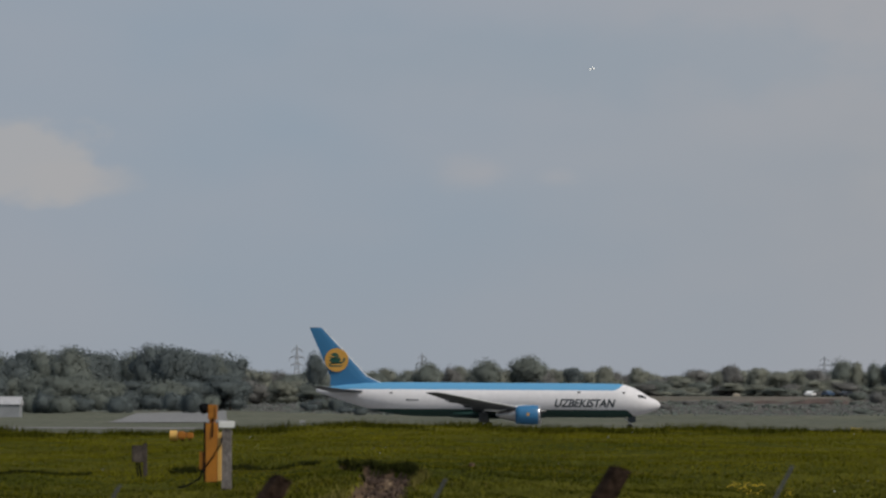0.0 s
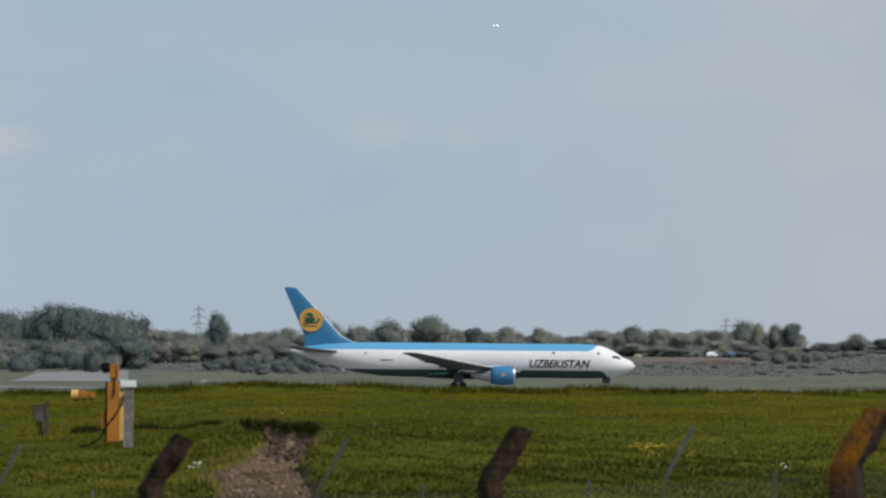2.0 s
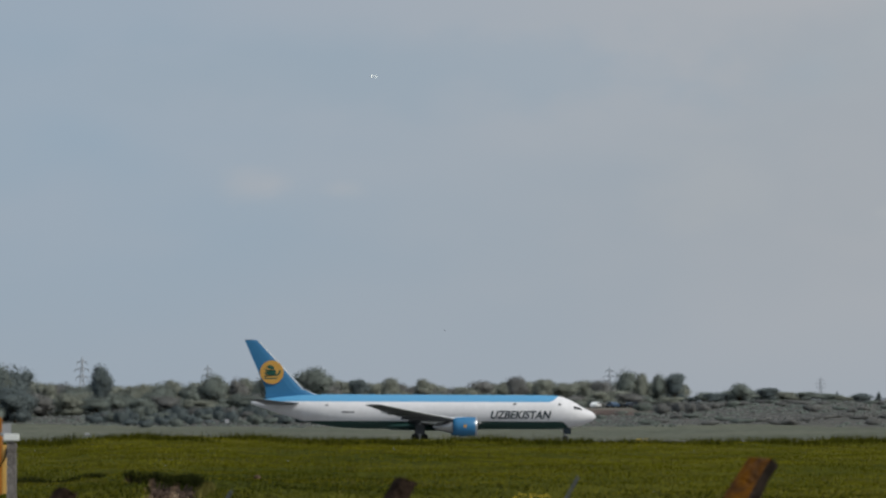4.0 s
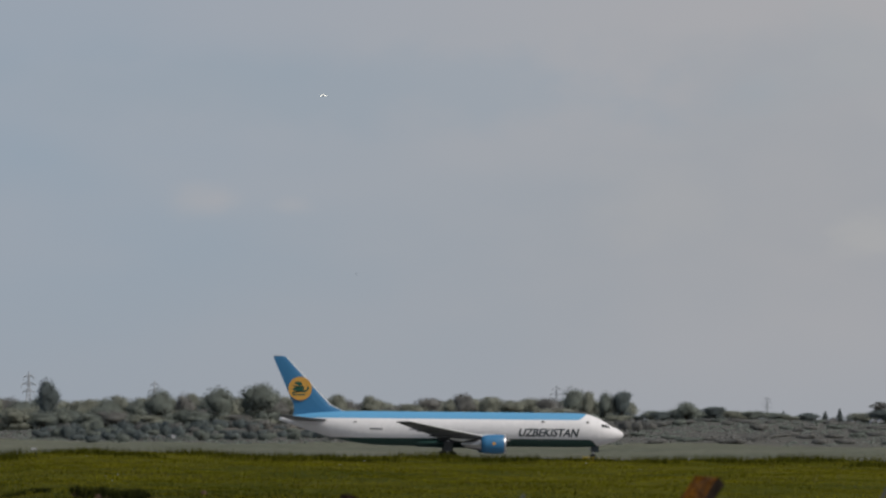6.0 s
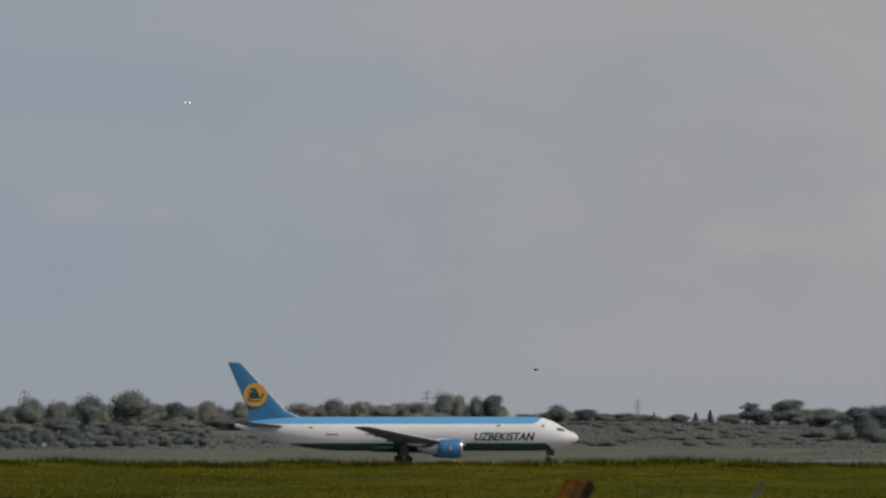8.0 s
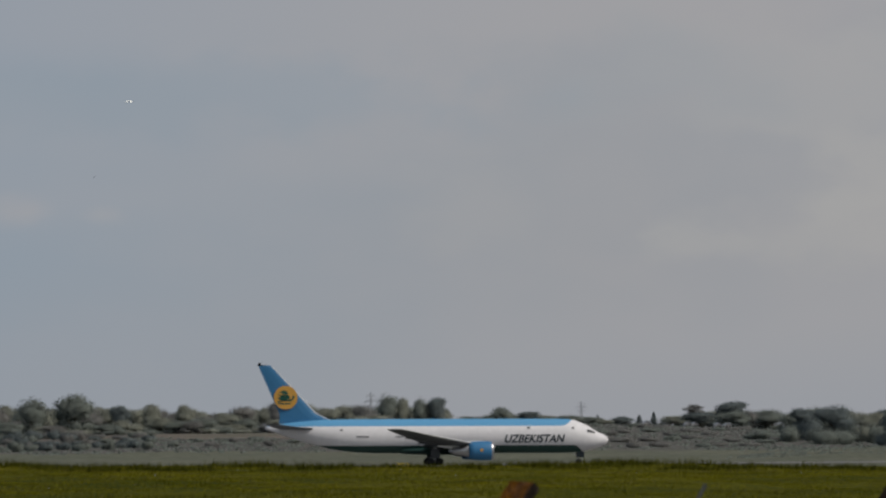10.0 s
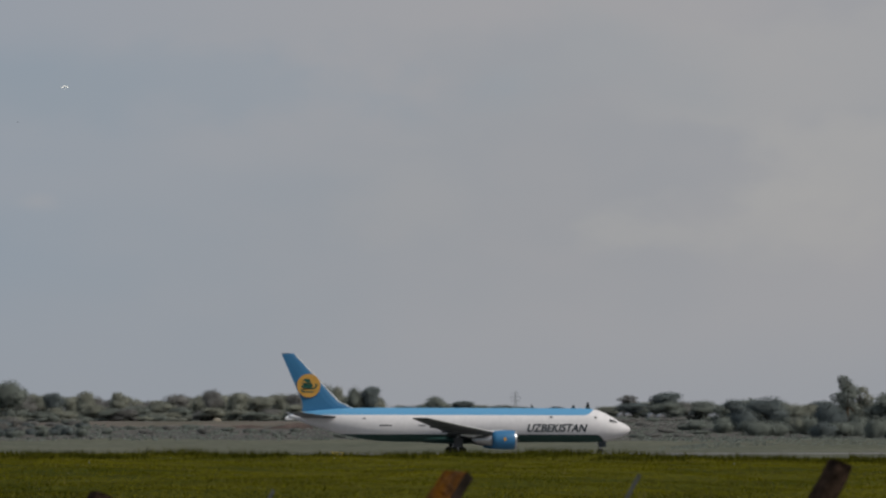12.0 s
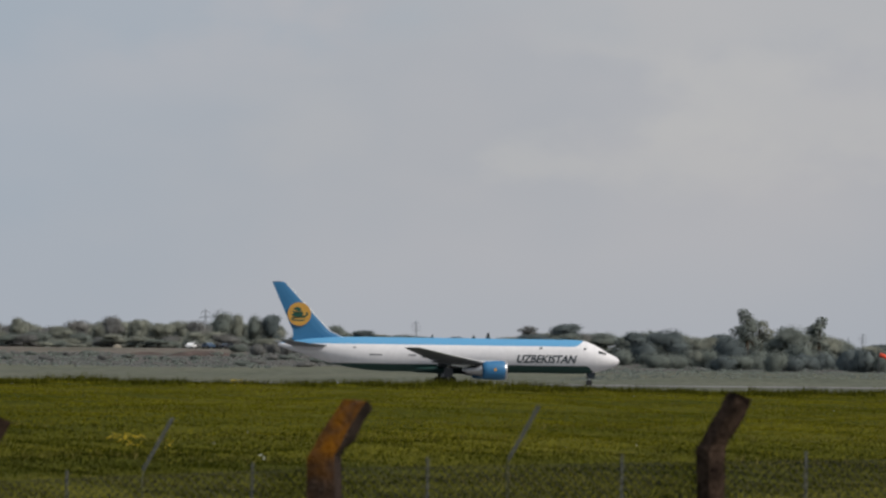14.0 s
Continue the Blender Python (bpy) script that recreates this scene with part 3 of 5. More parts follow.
# ---- freight aircraft ----
AIR_Y = 800.0
M_BLUE = material("blue_paint", (0.035, 0.17, 0.345), (0.03, 0.155, 0.32), rough=0.5, scale=0.2, fine=3, amount=0.08, coat=0.0)
M_WHITE = material("white_paint", (0.80, 0.80, 0.79), (0.74, 0.74, 0.735), rough=0.35, scale=0.15, fine=2, amount=0.08, coat=0.0)
M_GREY = material("grey_paint", (0.30, 0.31, 0.32), (0.25, 0.26, 0.27), rough=0.45, scale=0.3, fine=3, amount=0.15)
M_WING = material("wing_paint", (0.10, 0.104, 0.112), (0.075, 0.078, 0.084), rough=0.5, scale=0.3, fine=3, amount=0.2)
M_DARKMETAL = material("dark_metal", (0.10, 0.10, 0.105), rough=0.5, metal=0.6, scale=0.8, fine=6)
M_STEEL = material("bright_steel", (0.55, 0.55, 0.56), rough=0.35, metal=0.9, scale=0.8, fine=6, amount=0.2)
M_RUBBER = material("rubber", (0.045, 0.045, 0.046), rough=0.85, scale=2, fine=14)
M_BELLY = material("belly_green", (0.012, 0.05, 0.04), (0.010, 0.042, 0.034), rough=0.5, scale=0.3, fine=3, amount=0.1)
M_GLASS = material("dark_glass", (0.02, 0.025, 0.03), rough=0.5, scale=1, fine=4, amount=0.1)
M_GLASS.node_tree.nodes["Principled BSDF"].inputs["Specular IOR Level"].default_value = 0.08
M_YELLOW = material("emblem_yellow", (0.58, 0.31, 0.06), (0.54, 0.285, 0.05), rough=0.4, scale=0.5, fine=4, amount=0.06)
M_INK = material("dark_lettering", (0.02, 0.035, 0.045), (0.018, 0.03, 0.04), rough=0.4, scale=0.5, fine=4, amount=0.1)
M_GREEN = material("emblem_green", (0.015, 0.09, 0.06), rough=0.4, scale=0.5, fine=4, amount=0.06)


def livery():
    """White hull paint with a blue roof band and a dark green belly, split at fixed heights."""
    m = material("hull_paint", (0.73, 0.715, 0.725), (0.68, 0.665, 0.675), rough=0.6, scale=0.12, fine=1.5, amount=0.10, coat=0.0)
    nt = m.node_tree
    bsdf = nt.nodes["Principled BSDF"]
    col = bsdf.inputs["Base Color"].links[0].from_socket
    tc = nt.nodes.new("ShaderNodeTexCoord")
    xyz = nt.nodes.new("ShaderNodeSeparateXYZ")
    nt.links.new(tc.outputs["Object"], xyz.inputs[0])

    def mth(op, a, b=None):
        n = nt.nodes.new("ShaderNodeMath")
        n.operation = op
        for k, v in enumerate((a, b)):
            if v is None:
                continue
            if isinstance(v, (int, float)):
                n.inputs[k].default_value = v
            else:
                nt.links.new(v, n.inputs[k])
        return n.outputs[0]

    def mixed(fac, a, b):
        x = nt.nodes.new("ShaderNodeMix")
        x.data_type = "RGBA"
        nt.links.new(fac, x.inputs["Factor"])
        nt.links.new(a, x.inputs[6])
        x.inputs[7].default_value = (*b, 1)
        return x.outputs[2]

    X, Z = xyz.outputs[0], xyz.outputs[2]
    over = mth("MAXIMUM", mth("SUBTRACT", X, 47.6 - 27.5), 0.0)
    edge = mth("ADD", mth("MULTIPLY", mth("POWER", over, 2.0), 0.30), 6.16)
    blue = mth("GREATER_THAN", Z, edge)
    over2 = mth("MAXIMUM", mth("SUBTRACT", X, 49.6 - 27.5), 0.0)
    edge2 = mth("SUBTRACT", 3.1, mth("MULTIPLY", mth("POWER", over2, 2.0), 0.5))
    belly = mth("LESS_THAN", Z, edge2)
    tail = mth("GREATER_THAN", X, 7.0 - 27.5)
    col = mixed(blue, col, (0.095, 0.31, 0.53))
    col = mixed(mth("MULTIPLY", belly, tail), col, (0.012, 0.05, 0.04))
    nt.links.new(col, bsdf.inputs["Base Color"])
    return m


HULL = [(0.9, 6.1, 5.72, 0.15), (1.6, 6.24, 5.48, 0.36), (3.5, 6.6, 4.82, 0.85), (6, 6.93, 4.02, 1.45), (9, 7.18, 3.14, 1.98), (12, 7.26, 2.46, 2.34),
        (15, 7.29, 2.05, 2.48), (18, 7.29, 1.9, 2.51), (30, 7.29, 1.88, 2.51), (47, 7.28, 1.88, 2.51), (48.8, 7.22, 1.9, 2.49), (50.0, 7.02, 1.96, 2.40),
        (51.3, 6.52, 2.12, 2.2), (52.2, 6.02, 2.32, 1.95), (52.9, 5.58, 2.5, 1.7), (53.5, 5.2, 2.68, 1.45), (54.1, 4.96, 2.9, 1.17), (54.6, 4.74, 3.12, 0.88),
        (55.0, 4.46, 3.36, 0.56), (55.2, 4.24, 3.56, 0.34), (55.32, 3.98, 3.8, 0.1)]


def hull_at(s):
    return [float(np.interp(s, [h[0] for h in HULL], [h[k] for h in HULL])) for k in (1, 2, 3)]


def foil(x_le, chord, y, z, thick, n=9):
    """A closed aerofoil loop in the x-z plane; nose towards +x."""
    pts = []
    for k in range(n):
        t = k / (n - 1)
        c = 0.5 * (1 - math.cos(math.pi * t))
        h = 2.6 * (0.2969 * math.sqrt(c) - 0.126 * c - 0.3516 * c * c + 0.2843 * c ** 3 - 0.1036 * c ** 4) * thick * chord * 2
        pts.append((c, h))
    up = [(x_le - c * chord, y, z + h * 1.0) for c, h in pts]
    lo = [(x_le - c * chord, y, z - h * 0.7) for c, h in pts[-2:0:-1]]
    return up + lo


def build_aircraft():
    top = new("cargo_aircraft")
    tagged(top, "blue, white and dark green twin-engined freight aircraft taxiing", "aircraft")
    o = 27.5
    bm = bmesh.new()
    stations = sorted(set(np.round(np.concatenate([np.linspace(0.9, 16, 24), np.linspace(16, 47, 12), np.linspace(47, 55.32, 34)]), 3)))
    rings = []
    for s in stations:
        t, b, w = hull_at(s)
        mid, half = (t + b) / 2, (t - b) / 2
        rings.append([(s - o, math.cos(a) * w, mid + math.sin(a) * half) for a in [math.tau * k / 48 for k in range(48)]])
    loft(bm, rings)
    part("fuselage", bm, livery(), top, "white hull with a blue roof and a green belly", True)
    # wing-to-body fairing
    bm = bmesh.new()
    loft(bm, [[(x - o, math.cos(a) * w, 2.35 + math.sin(a) * h) for a in [math.tau * k / 24 for k in range(24)]]
              for x, w, h in ((21, 0.6, 0.3), (23, 1.9, 0.62), (27, 2.25, 0.74), (33, 2.25, 0.72), (36.5, 1.9, 0.6), (38.5, 0.6, 0.3))])
    part("belly_fairing", bm, M_BELLY, top, "dark green wing root fairing", True)
    for sgn in (-1, 1):
        bm = bmesh.new()
        sec = [(2.0, 37.2, 11.4, 2.75, 0.13), (7.9, 33.2, 7.6, 3.35, 0.12), (15.5, 27.6, 5.2, 4.35, 0.11), (23.4, 21.3, 2.4, 5.58, 0.10), (23.75, 20.7, 1.7, 5.66, 0.08)]
        loft(bm, [foil(x - o, c, sgn * y, z, th) for y, x, c, z, th in sec])
        wing = part("wing", bm, M_WING, top, "dark grey swept wing", True)
        bm = bmesh.new()
        loft(bm, [foil(x - o + 0.1, 0.07 * c + 0.12, sgn * y, z + 0.1, 0.3) for y, x, c, z, th in sec[:4]])
        part("leading_edge", bm, M_WHITE, wing, "pale leading edge", True)
        for y, xte, z in ((10.2, 25.2, 3.75), (15.6, 23.0, 4.5)):
            bm = bmesh.new()
            loft(bm, [[(xte - o + dx, sgn * y + math.cos(a) * r * 0.6, z - 0.25 + math.sin(a) * r) for a in [math.tau * k / 10 for k in range(10)]]
                      for dx, r in ((-0.9, 0.05), (-0.4, 0.14), (1.0, 0.24), (2.4, 0.2), (3.2, 0.06))])
            part("flap_fairing", bm, M_WING, wing, "", True)
        bm = bmesh.new()
        tube(bm, [(21.0 - o, sgn * 23.6, 5.63), (21.3 - o, sgn * 23.6, 5.63)], [0.07, 0.05], 8)
        part("navigation_light", bm, M_GLASS, wing)
        bm = bmesh.new()
        sec = [(0.4, 9.6, 6.4, 5.7, 0.08), (4.6, 6.0, 4.2, 6.05, 0.07), (9.1, 2.6, 2.0, 6.5, 0.06), (9.3, 2.2, 1.2, 6.52, 0.05)]
        loft(bm, [foil(x - o, c, sgn * y, z, th) for y, x, c, z, th in sec])
        part("stabilizer", bm, M_WING, top, "dark grey swept tailplane", True)
        # engine
        eng = new("engine")
        eng.parent = top
        ey, ez = sgn * 7.9, 2.28
        bm = bmesh.new()
        prof = [(36.25, 1.22), (36.4, 1.32), (36.25, 1.42), (35.6, 1.5), (34.5, 1.52), (33.4, 1.46), (32.6, 1.36), (32.55, 1.22)]
        vs = [[bm.verts.new((x - o, ey + math.cos(a) * r, ez + math.sin(a) * r)) for a in [math.tau * k / 28 for k in range(28)]] for x, r in prof]
        for a, b in zip(vs, vs[1:] + vs[:1]):
            for k in range(28):
                bm.faces.new((a[k], a[(k + 1) % 28], b[(k + 1) % 28], b[k]))
        bmesh.ops.recalc_face_normals(bm, faces=bm.faces)
        cowl = part("cowling", bm, M_BLUE, eng, "blue engine cowling", True)
        bm2 = bmesh.new()
        tube(bm2, [(33.0 - o, ey, ez), (35.4 - o, ey, ez)], 1.2, 20)
        part("fan", bm2, M_DARKMETAL, eng)
        bm = bmesh.new()
        lip = [[bm.verts.new((x - o, ey + math.cos(a) * r, ez + math.sin(a) * r)) for a in [math.tau * k / 28 for k in range(28)]]
               for x, r in ((36.2, 1.2), (36.42, 1.3), (36.44, 1.35), (36.26, 1.435), (36.1, 1.46))]
        for a, b in zip(lip, lip[1:]):
            for k in range(28):
                bm.faces.new((a[k], a[(k + 1) % 28], b[(k + 1) % 28], b[k]))
        bmesh.ops.recalc_face_normals(bm, faces=bm.faces)
        part("inlet_lip", bm, M_STEEL, eng, "bright metal inlet lip", True)
        bm = bmesh.new()
        loft(bm, [[(x - o, ey + math.cos(a) * r, ez + math.sin(a) * r) for a in [math.tau * k / 20 for k in range(20)]]
                  for x, r in ((33.4, 1.1), (32.0, 0.98), (30.9, 0.72), (30.2, 0.62), (29.4, 0.2))])
        part("core_nozzle", bm, M_STEEL, eng, "bare bright exhaust nozzle", True)
        bm = bmesh.new()
        tube(bm, [(35.5 - o, ey, ez), (35.9 - o, ey, ez), (36.1 - o, ey, ez)], [0.4, 0.25, 0.03], 12)
        part("spinner", bm, M_STEEL, eng, "", True)
        bm = bmesh.new()
        loft(bm, [[(x - o, ey + dy, z) for dy, z in ((-w, z0), (w, z0), (w, z1), (-w, z1))]
                  for x, w, z0, z1 in ((35.4, 0.05, 3.5, 3.75), (33.6, 0.22, 3.0, 3.95), (31.5, 0.24, 2.5, 3.7), (29.3, 0.2, 2.65, 3.3), (27.6, 0.05, 2.9, 3.1))])
        part("pylon", bm, M_WHITE, eng, "white engine pylon")
        bm = bmesh.new()
        bmesh.ops.create_circle(bm, cap_ends=True, radius=0.25, segments=24,
                                matrix=Matrix.Translation((34.5 - o, ey + sgn * 1.535, ez + 0.1)) @ Euler((radians(90), 0, 0)).to_matrix().to_4x4())
        part("emblem", bm, M_YELLOW, eng, "small yellow disc emblem")
        # main landing gear
        gear = new("main_gear")
        gear.parent = top
        gear.location = (0, sgn * 4.65, 0)
        bm = bmesh.new()
        tube(bm, [(0, 0, 0.6), (0, 0, 2.9)], [0.16, 0.22], 12)
        tube(bm, [(-0.85, 0, 0.57), (0.85, 0, 0.57)], 0.13, 10)
        tube(bm, [(0, 0, 1.5), (0, -sgn * 1.9, 2.7)], 0.09, 8)
        part("strut", bm, M_STEEL, gear, "bright steel strut")
        bm = bmesh.new()
        box(bm, -0.75, 0.75, sgn * 0.36 - 0.04, sgn * 0.36 + 0.04, 1.1, 2.6, 0.03)
        part("gear_door", bm, M_WING, gear)
        wheels(gear, [(dx, dy) for dx in (-0.71, 0.71) for dy in (-0.57, 0.57)], 0.57, 0.2)
    gear = new("nose_gear")
    gear.parent = top
    gear.location = (50.5 - o, 0, 0)
    bm = bmesh.new()
    tube(bm, [(0, 0, 0.45), (0.1, 0, 2.2)], [0.11, 0.15], 12)
    tube(bm, [(0.05, 0, 1.0), (-1.0, 0, 2.2)], 0.07, 8)
    part("strut", bm, M_STEEL, gear, "bright steel strut")
    for dy in (-0.45, 0.45):
        bm = bmesh.new()
        box(bm, -0.3, 0.9, dy - 0.03, dy + 0.03, 1.15, 2.1, 0.03)
        part("gear_door", bm, M_INK, gear, "dark green gear door")
    wheels(gear, [(0, -0.3), (0, 0.3)], 0.47, 0.17)
    # fin
    bm = bmesh.new()
    def symmetric(x_le, chord, z, th):
        pts = [(0.0, 0.0), (0.04, 0.45), (0.15, 0.85), (0.35, 1.0), (0.65, 0.7), (1.0, 0.06)]
        up = [(x_le - c * chord, h * th * chord / 2, z) for c, h in pts]
        return up + [(x, -y, z2) for x, y, z2 in up[:0:-1]]
    loft(bm, [symmetric(x - o, c, z, th) for x, c, z, th in
              ((12.6, 9.5, 6.7, 0.05), (10.6, 7.4, 7.4, 0.07), (8.9, 5.75, 8.2, 0.085), (1.95, 2.05, 15.63, 0.085), (1.7, 1.8, 15.83, 0.05))])
    fin = part("fin", bm, M_BLUE, top, "blue tail fin")
    bm = bmesh.new()
    loft(bm, [symmetric(x - o, c, z, 0.45) for x, c, z in ((12.3, 0.5, 6.86), (10.78, 0.4, 7.42), (9.08, 0.34, 8.22), (2.11, 0.26, 15.63))])
    part("leading_edge", bm, M_WHITE, fin, "pale leading edge")
    bm = bmesh.new()
    box(bm, -0.12 - o, 1.2 - o, -0.06, 0.06, 15.81, 15.9, 0.02)
    part("tip_cap", bm, M_GREY, fin, "grey fin tip")
    # emblem on both sides of the fin: disc with a plain dark green bird form
    for sgn in (-1, 1):
        y0 = sgn * 0.30
        side = Euler((radians(90), 0, 0)).to_matrix().to_4x4()
        bm = bmesh.new()
        bmesh.ops.create_cone(bm, cap_ends=True, radius1=1.86, radius2=1.86, depth=0.04, segments=48,
                              matrix=Matrix.Translation((4.15 - o, y0, 10.75)) @ side)
        disc = part("emblem_disc", bm, M_YELLOW, fin, "yellow disc emblem")
        y1 = y0 + sgn * 0.04
        for poly in ([(-1.15, -0.05), (-0.5, 0.25), (0.45, 0.3), (0.6, 0.0), (0.2, -0.32), (-0.7, -0.32)],
                     [(-0.9, 0.75), (-0.3, 1.0), (0.15, 0.85), (0.35, 0.45), (-0.2, 0.42)],
                     [(-1.2, 0.5), (-0.55, 0.38), (0.5, 0.38), (0.3, 0.2), (-0.6, 0.1)],
                     [(-1.2, -0.45), (0.75, -0.45), (1.15, -0.1), (1.2, 0.25), (0.9, 0.32), (0.88, 0.12), (0.95, 0.0), (0.6, -0.22), (-1.0, -0.62)],
                     [(-1.15, -0.68), (0.7, -0.68), (1.0, -0.5), (0.6, -0.86), (-0.9, -0.86)]):
            bm = bmesh.new()
            bm.faces.new([bm.verts.new((4.15 - o + x * 1.16, y1 + dy, 10.7 + z * 1.2)) for dy in (0,) for x, z in poly])
            got = bmesh.ops.extrude_face_region(bm, geom=bm.faces[:])
            bmesh.ops.translate(bm, vec=(0, -sgn * 0.03, 0), verts=[v for v in got["geom"] if isinstance(v, bmesh.types.BMVert)])
            bmesh.ops.recalc_face_normals(bm, faces=bm.faces)
            part("emblem_shape", bm, M_GREEN, disc)
    # lettering on both sides
    t, b, w = hull_at(43)
    mid, half = (t + b) / 2, (t - b) / 2
    for sgn in (-1, 1):
        cu = bpy.data.curves.new("lettering", "FONT")
        cu.body = "UZBEKISTAN"
        cu.size = 1.72
        cu.shear = 0.28
        cu.offset = 0.03
        cu.align_x = "CENTER"
        tmp = new("lettering", cu)
        bpy.context.view_layer.update()
        me = bpy.data.meshes.new_from_object(tmp.evaluated_get(bpy.context.evaluated_depsgraph_get()))
        bpy.data.objects.remove(tmp)
        cut = bmesh.new()
        cut.from_mesh(me)
        for k in range(-2, 14):
            bmesh.ops.bisect_plane(cut, geom=cut.verts[:] + cut.edges[:] + cut.faces[:], plane_co=(0, k * 0.12 + 0.003, 0), plane_no=(0, 1, 0))
        twin = bmesh.ops.duplicate(cut, geom=cut.verts[:] + cut.edges[:] + cut.faces[:])["geom"]
        for v in [g for g in twin if isinstance(g, bmesh.types.BMVert)]:
            v.co += Vector((0.055, 0.03, 0.01))
        cut.to_mesh(me)
        cut.free()
        xs = [v.co.x for v in me.vertices]
        k = 9.6 / (max(xs) - min(xs))
        for v in me.vertices:
            x, z = v.co.x * k, 3.55 + v.co.y
            v.co = (43.2 - o - sgn * x, sgn * (w * math.sqrt(max(0, 1 - ((z - mid) / half) ** 2)) + 0.02 + v.co.z), z)
        me.materials.clear()
        me.materials.append(M_INK)
        ob = new("lettering", me)
        ob.parent = top
        tagged(ob, "dark slanted capital letters")
    # cockpit panes, doors, small markings
    for sgn in (-1, 1):
        for s0, s1, z0, z1 in ((51.75, 52.2, 5.1, 5.56), (52.25, 52.66, 5.02, 5.5), (52.7, 53.05, 4.95, 5.3)):
            bm = bmesh.new()
            ring = []
            for s, z in ((s0, z0 + 0.05), (s1, z0), (s1 - 0.06, z1 - 0.08), (s0 + 0.02, z1)):
                t, b, w = hull_at(s)
                m0, h0 = (t + b) / 2, (t - b) / 2
                ring.append((s - o, sgn * (w * math.sqrt(max(0.02, 1 - ((z - m0) / h0) ** 2)) + 0.09), z))
            inner = [(x, y - sgn * 0.3, z) for x, y, z in ring]
            loft(bm, [inner, ring])
            part("cockpit_window", bm, M_GLASS, top, "dark cockpit pane")
        for s0, s1, z0, z1 in ((42.2, 42.7, 5.75, 5.98), (49.3, 49.7, 5.7, 5.95), (15.2, 17.2, 4.4, 4.62), (21.4, 22.6, 4.42, 4.58), (12.6, 13.1, 5.5, 5.68)):
            t, b, w = hull_at(s0)
            m0, h0 = (t + b) / 2, (t - b) / 2
            yy = w * math.sqrt(1 - ((z0 - m0) / h0) ** 2)
            bm = bmesh.new()
            box(bm, s0 - o, s1 - o, sgn * (yy - 0.02) - 0.06, sgn * (yy - 0.02) + 0.06, z0, z1, 0.02)
            part("marking", bm, M_WING, top, "small grey hull marking")
    return top


WHEELS = []


def wheels(gear, places, r, half):
    for dx, dy in places:
        bm = bmesh.new()
        prof = [(-half, r * 0.6), (-half, r * 0.85), (-half * 0.6, r), (half * 0.6, r), (half, r * 0.85), (half, r * 0.6)]
        vs = [[bm.verts.new((math.cos(a) * q, y, math.sin(a) * q)) for a in [math.tau * k / 24 for k in range(24)]] for y, q in prof]
        for a, b in zip(vs, vs[1:]):
            for k in range(24):
                bm.faces.new((a[k], a[(k + 1) % 24], b[(k + 1) % 24], b[k]))
        bm.faces.new(vs[0][::-1])
        bm.faces.new(vs[-1])
        bmesh.ops.recalc_face_normals(bm, faces=bm.faces)
        w = part("wheel", bm, M_RUBBER, gear, "black rubber tyre")
        w.location = (dx, dy, r)
        WHEELS.append((w, dx, dy, r))


aircraft = build_aircraft()


def along(t):
    """How far along the taxiway the main gear stands at t seconds."""
    return 4.10746e-05 * t ** 4 - 0.00335518 * t ** 3 + 0.11370716 * t ** 2 + 5.51020571 * t - 41.0928362 + 27.5


# ---- boundary fence ----
M_POST = material("post_concrete", (0.062, 0.041, 0.030), (0.016, 0.011, 0.009), rough=0.95, scale=7, fine=30, bump=0.6, amount=0.9)
M_GALV = material("galvanised_steel", (0.135, 0.137, 0.135), (0.095, 0.098, 0.10), rough=0.7, metal=0.4, scale=4, fine=30)
M_WIRE = material("fence_wire", (0.028, 0.028, 0.026), rough=0.8, metal=0.3, scale=4, fine=30)


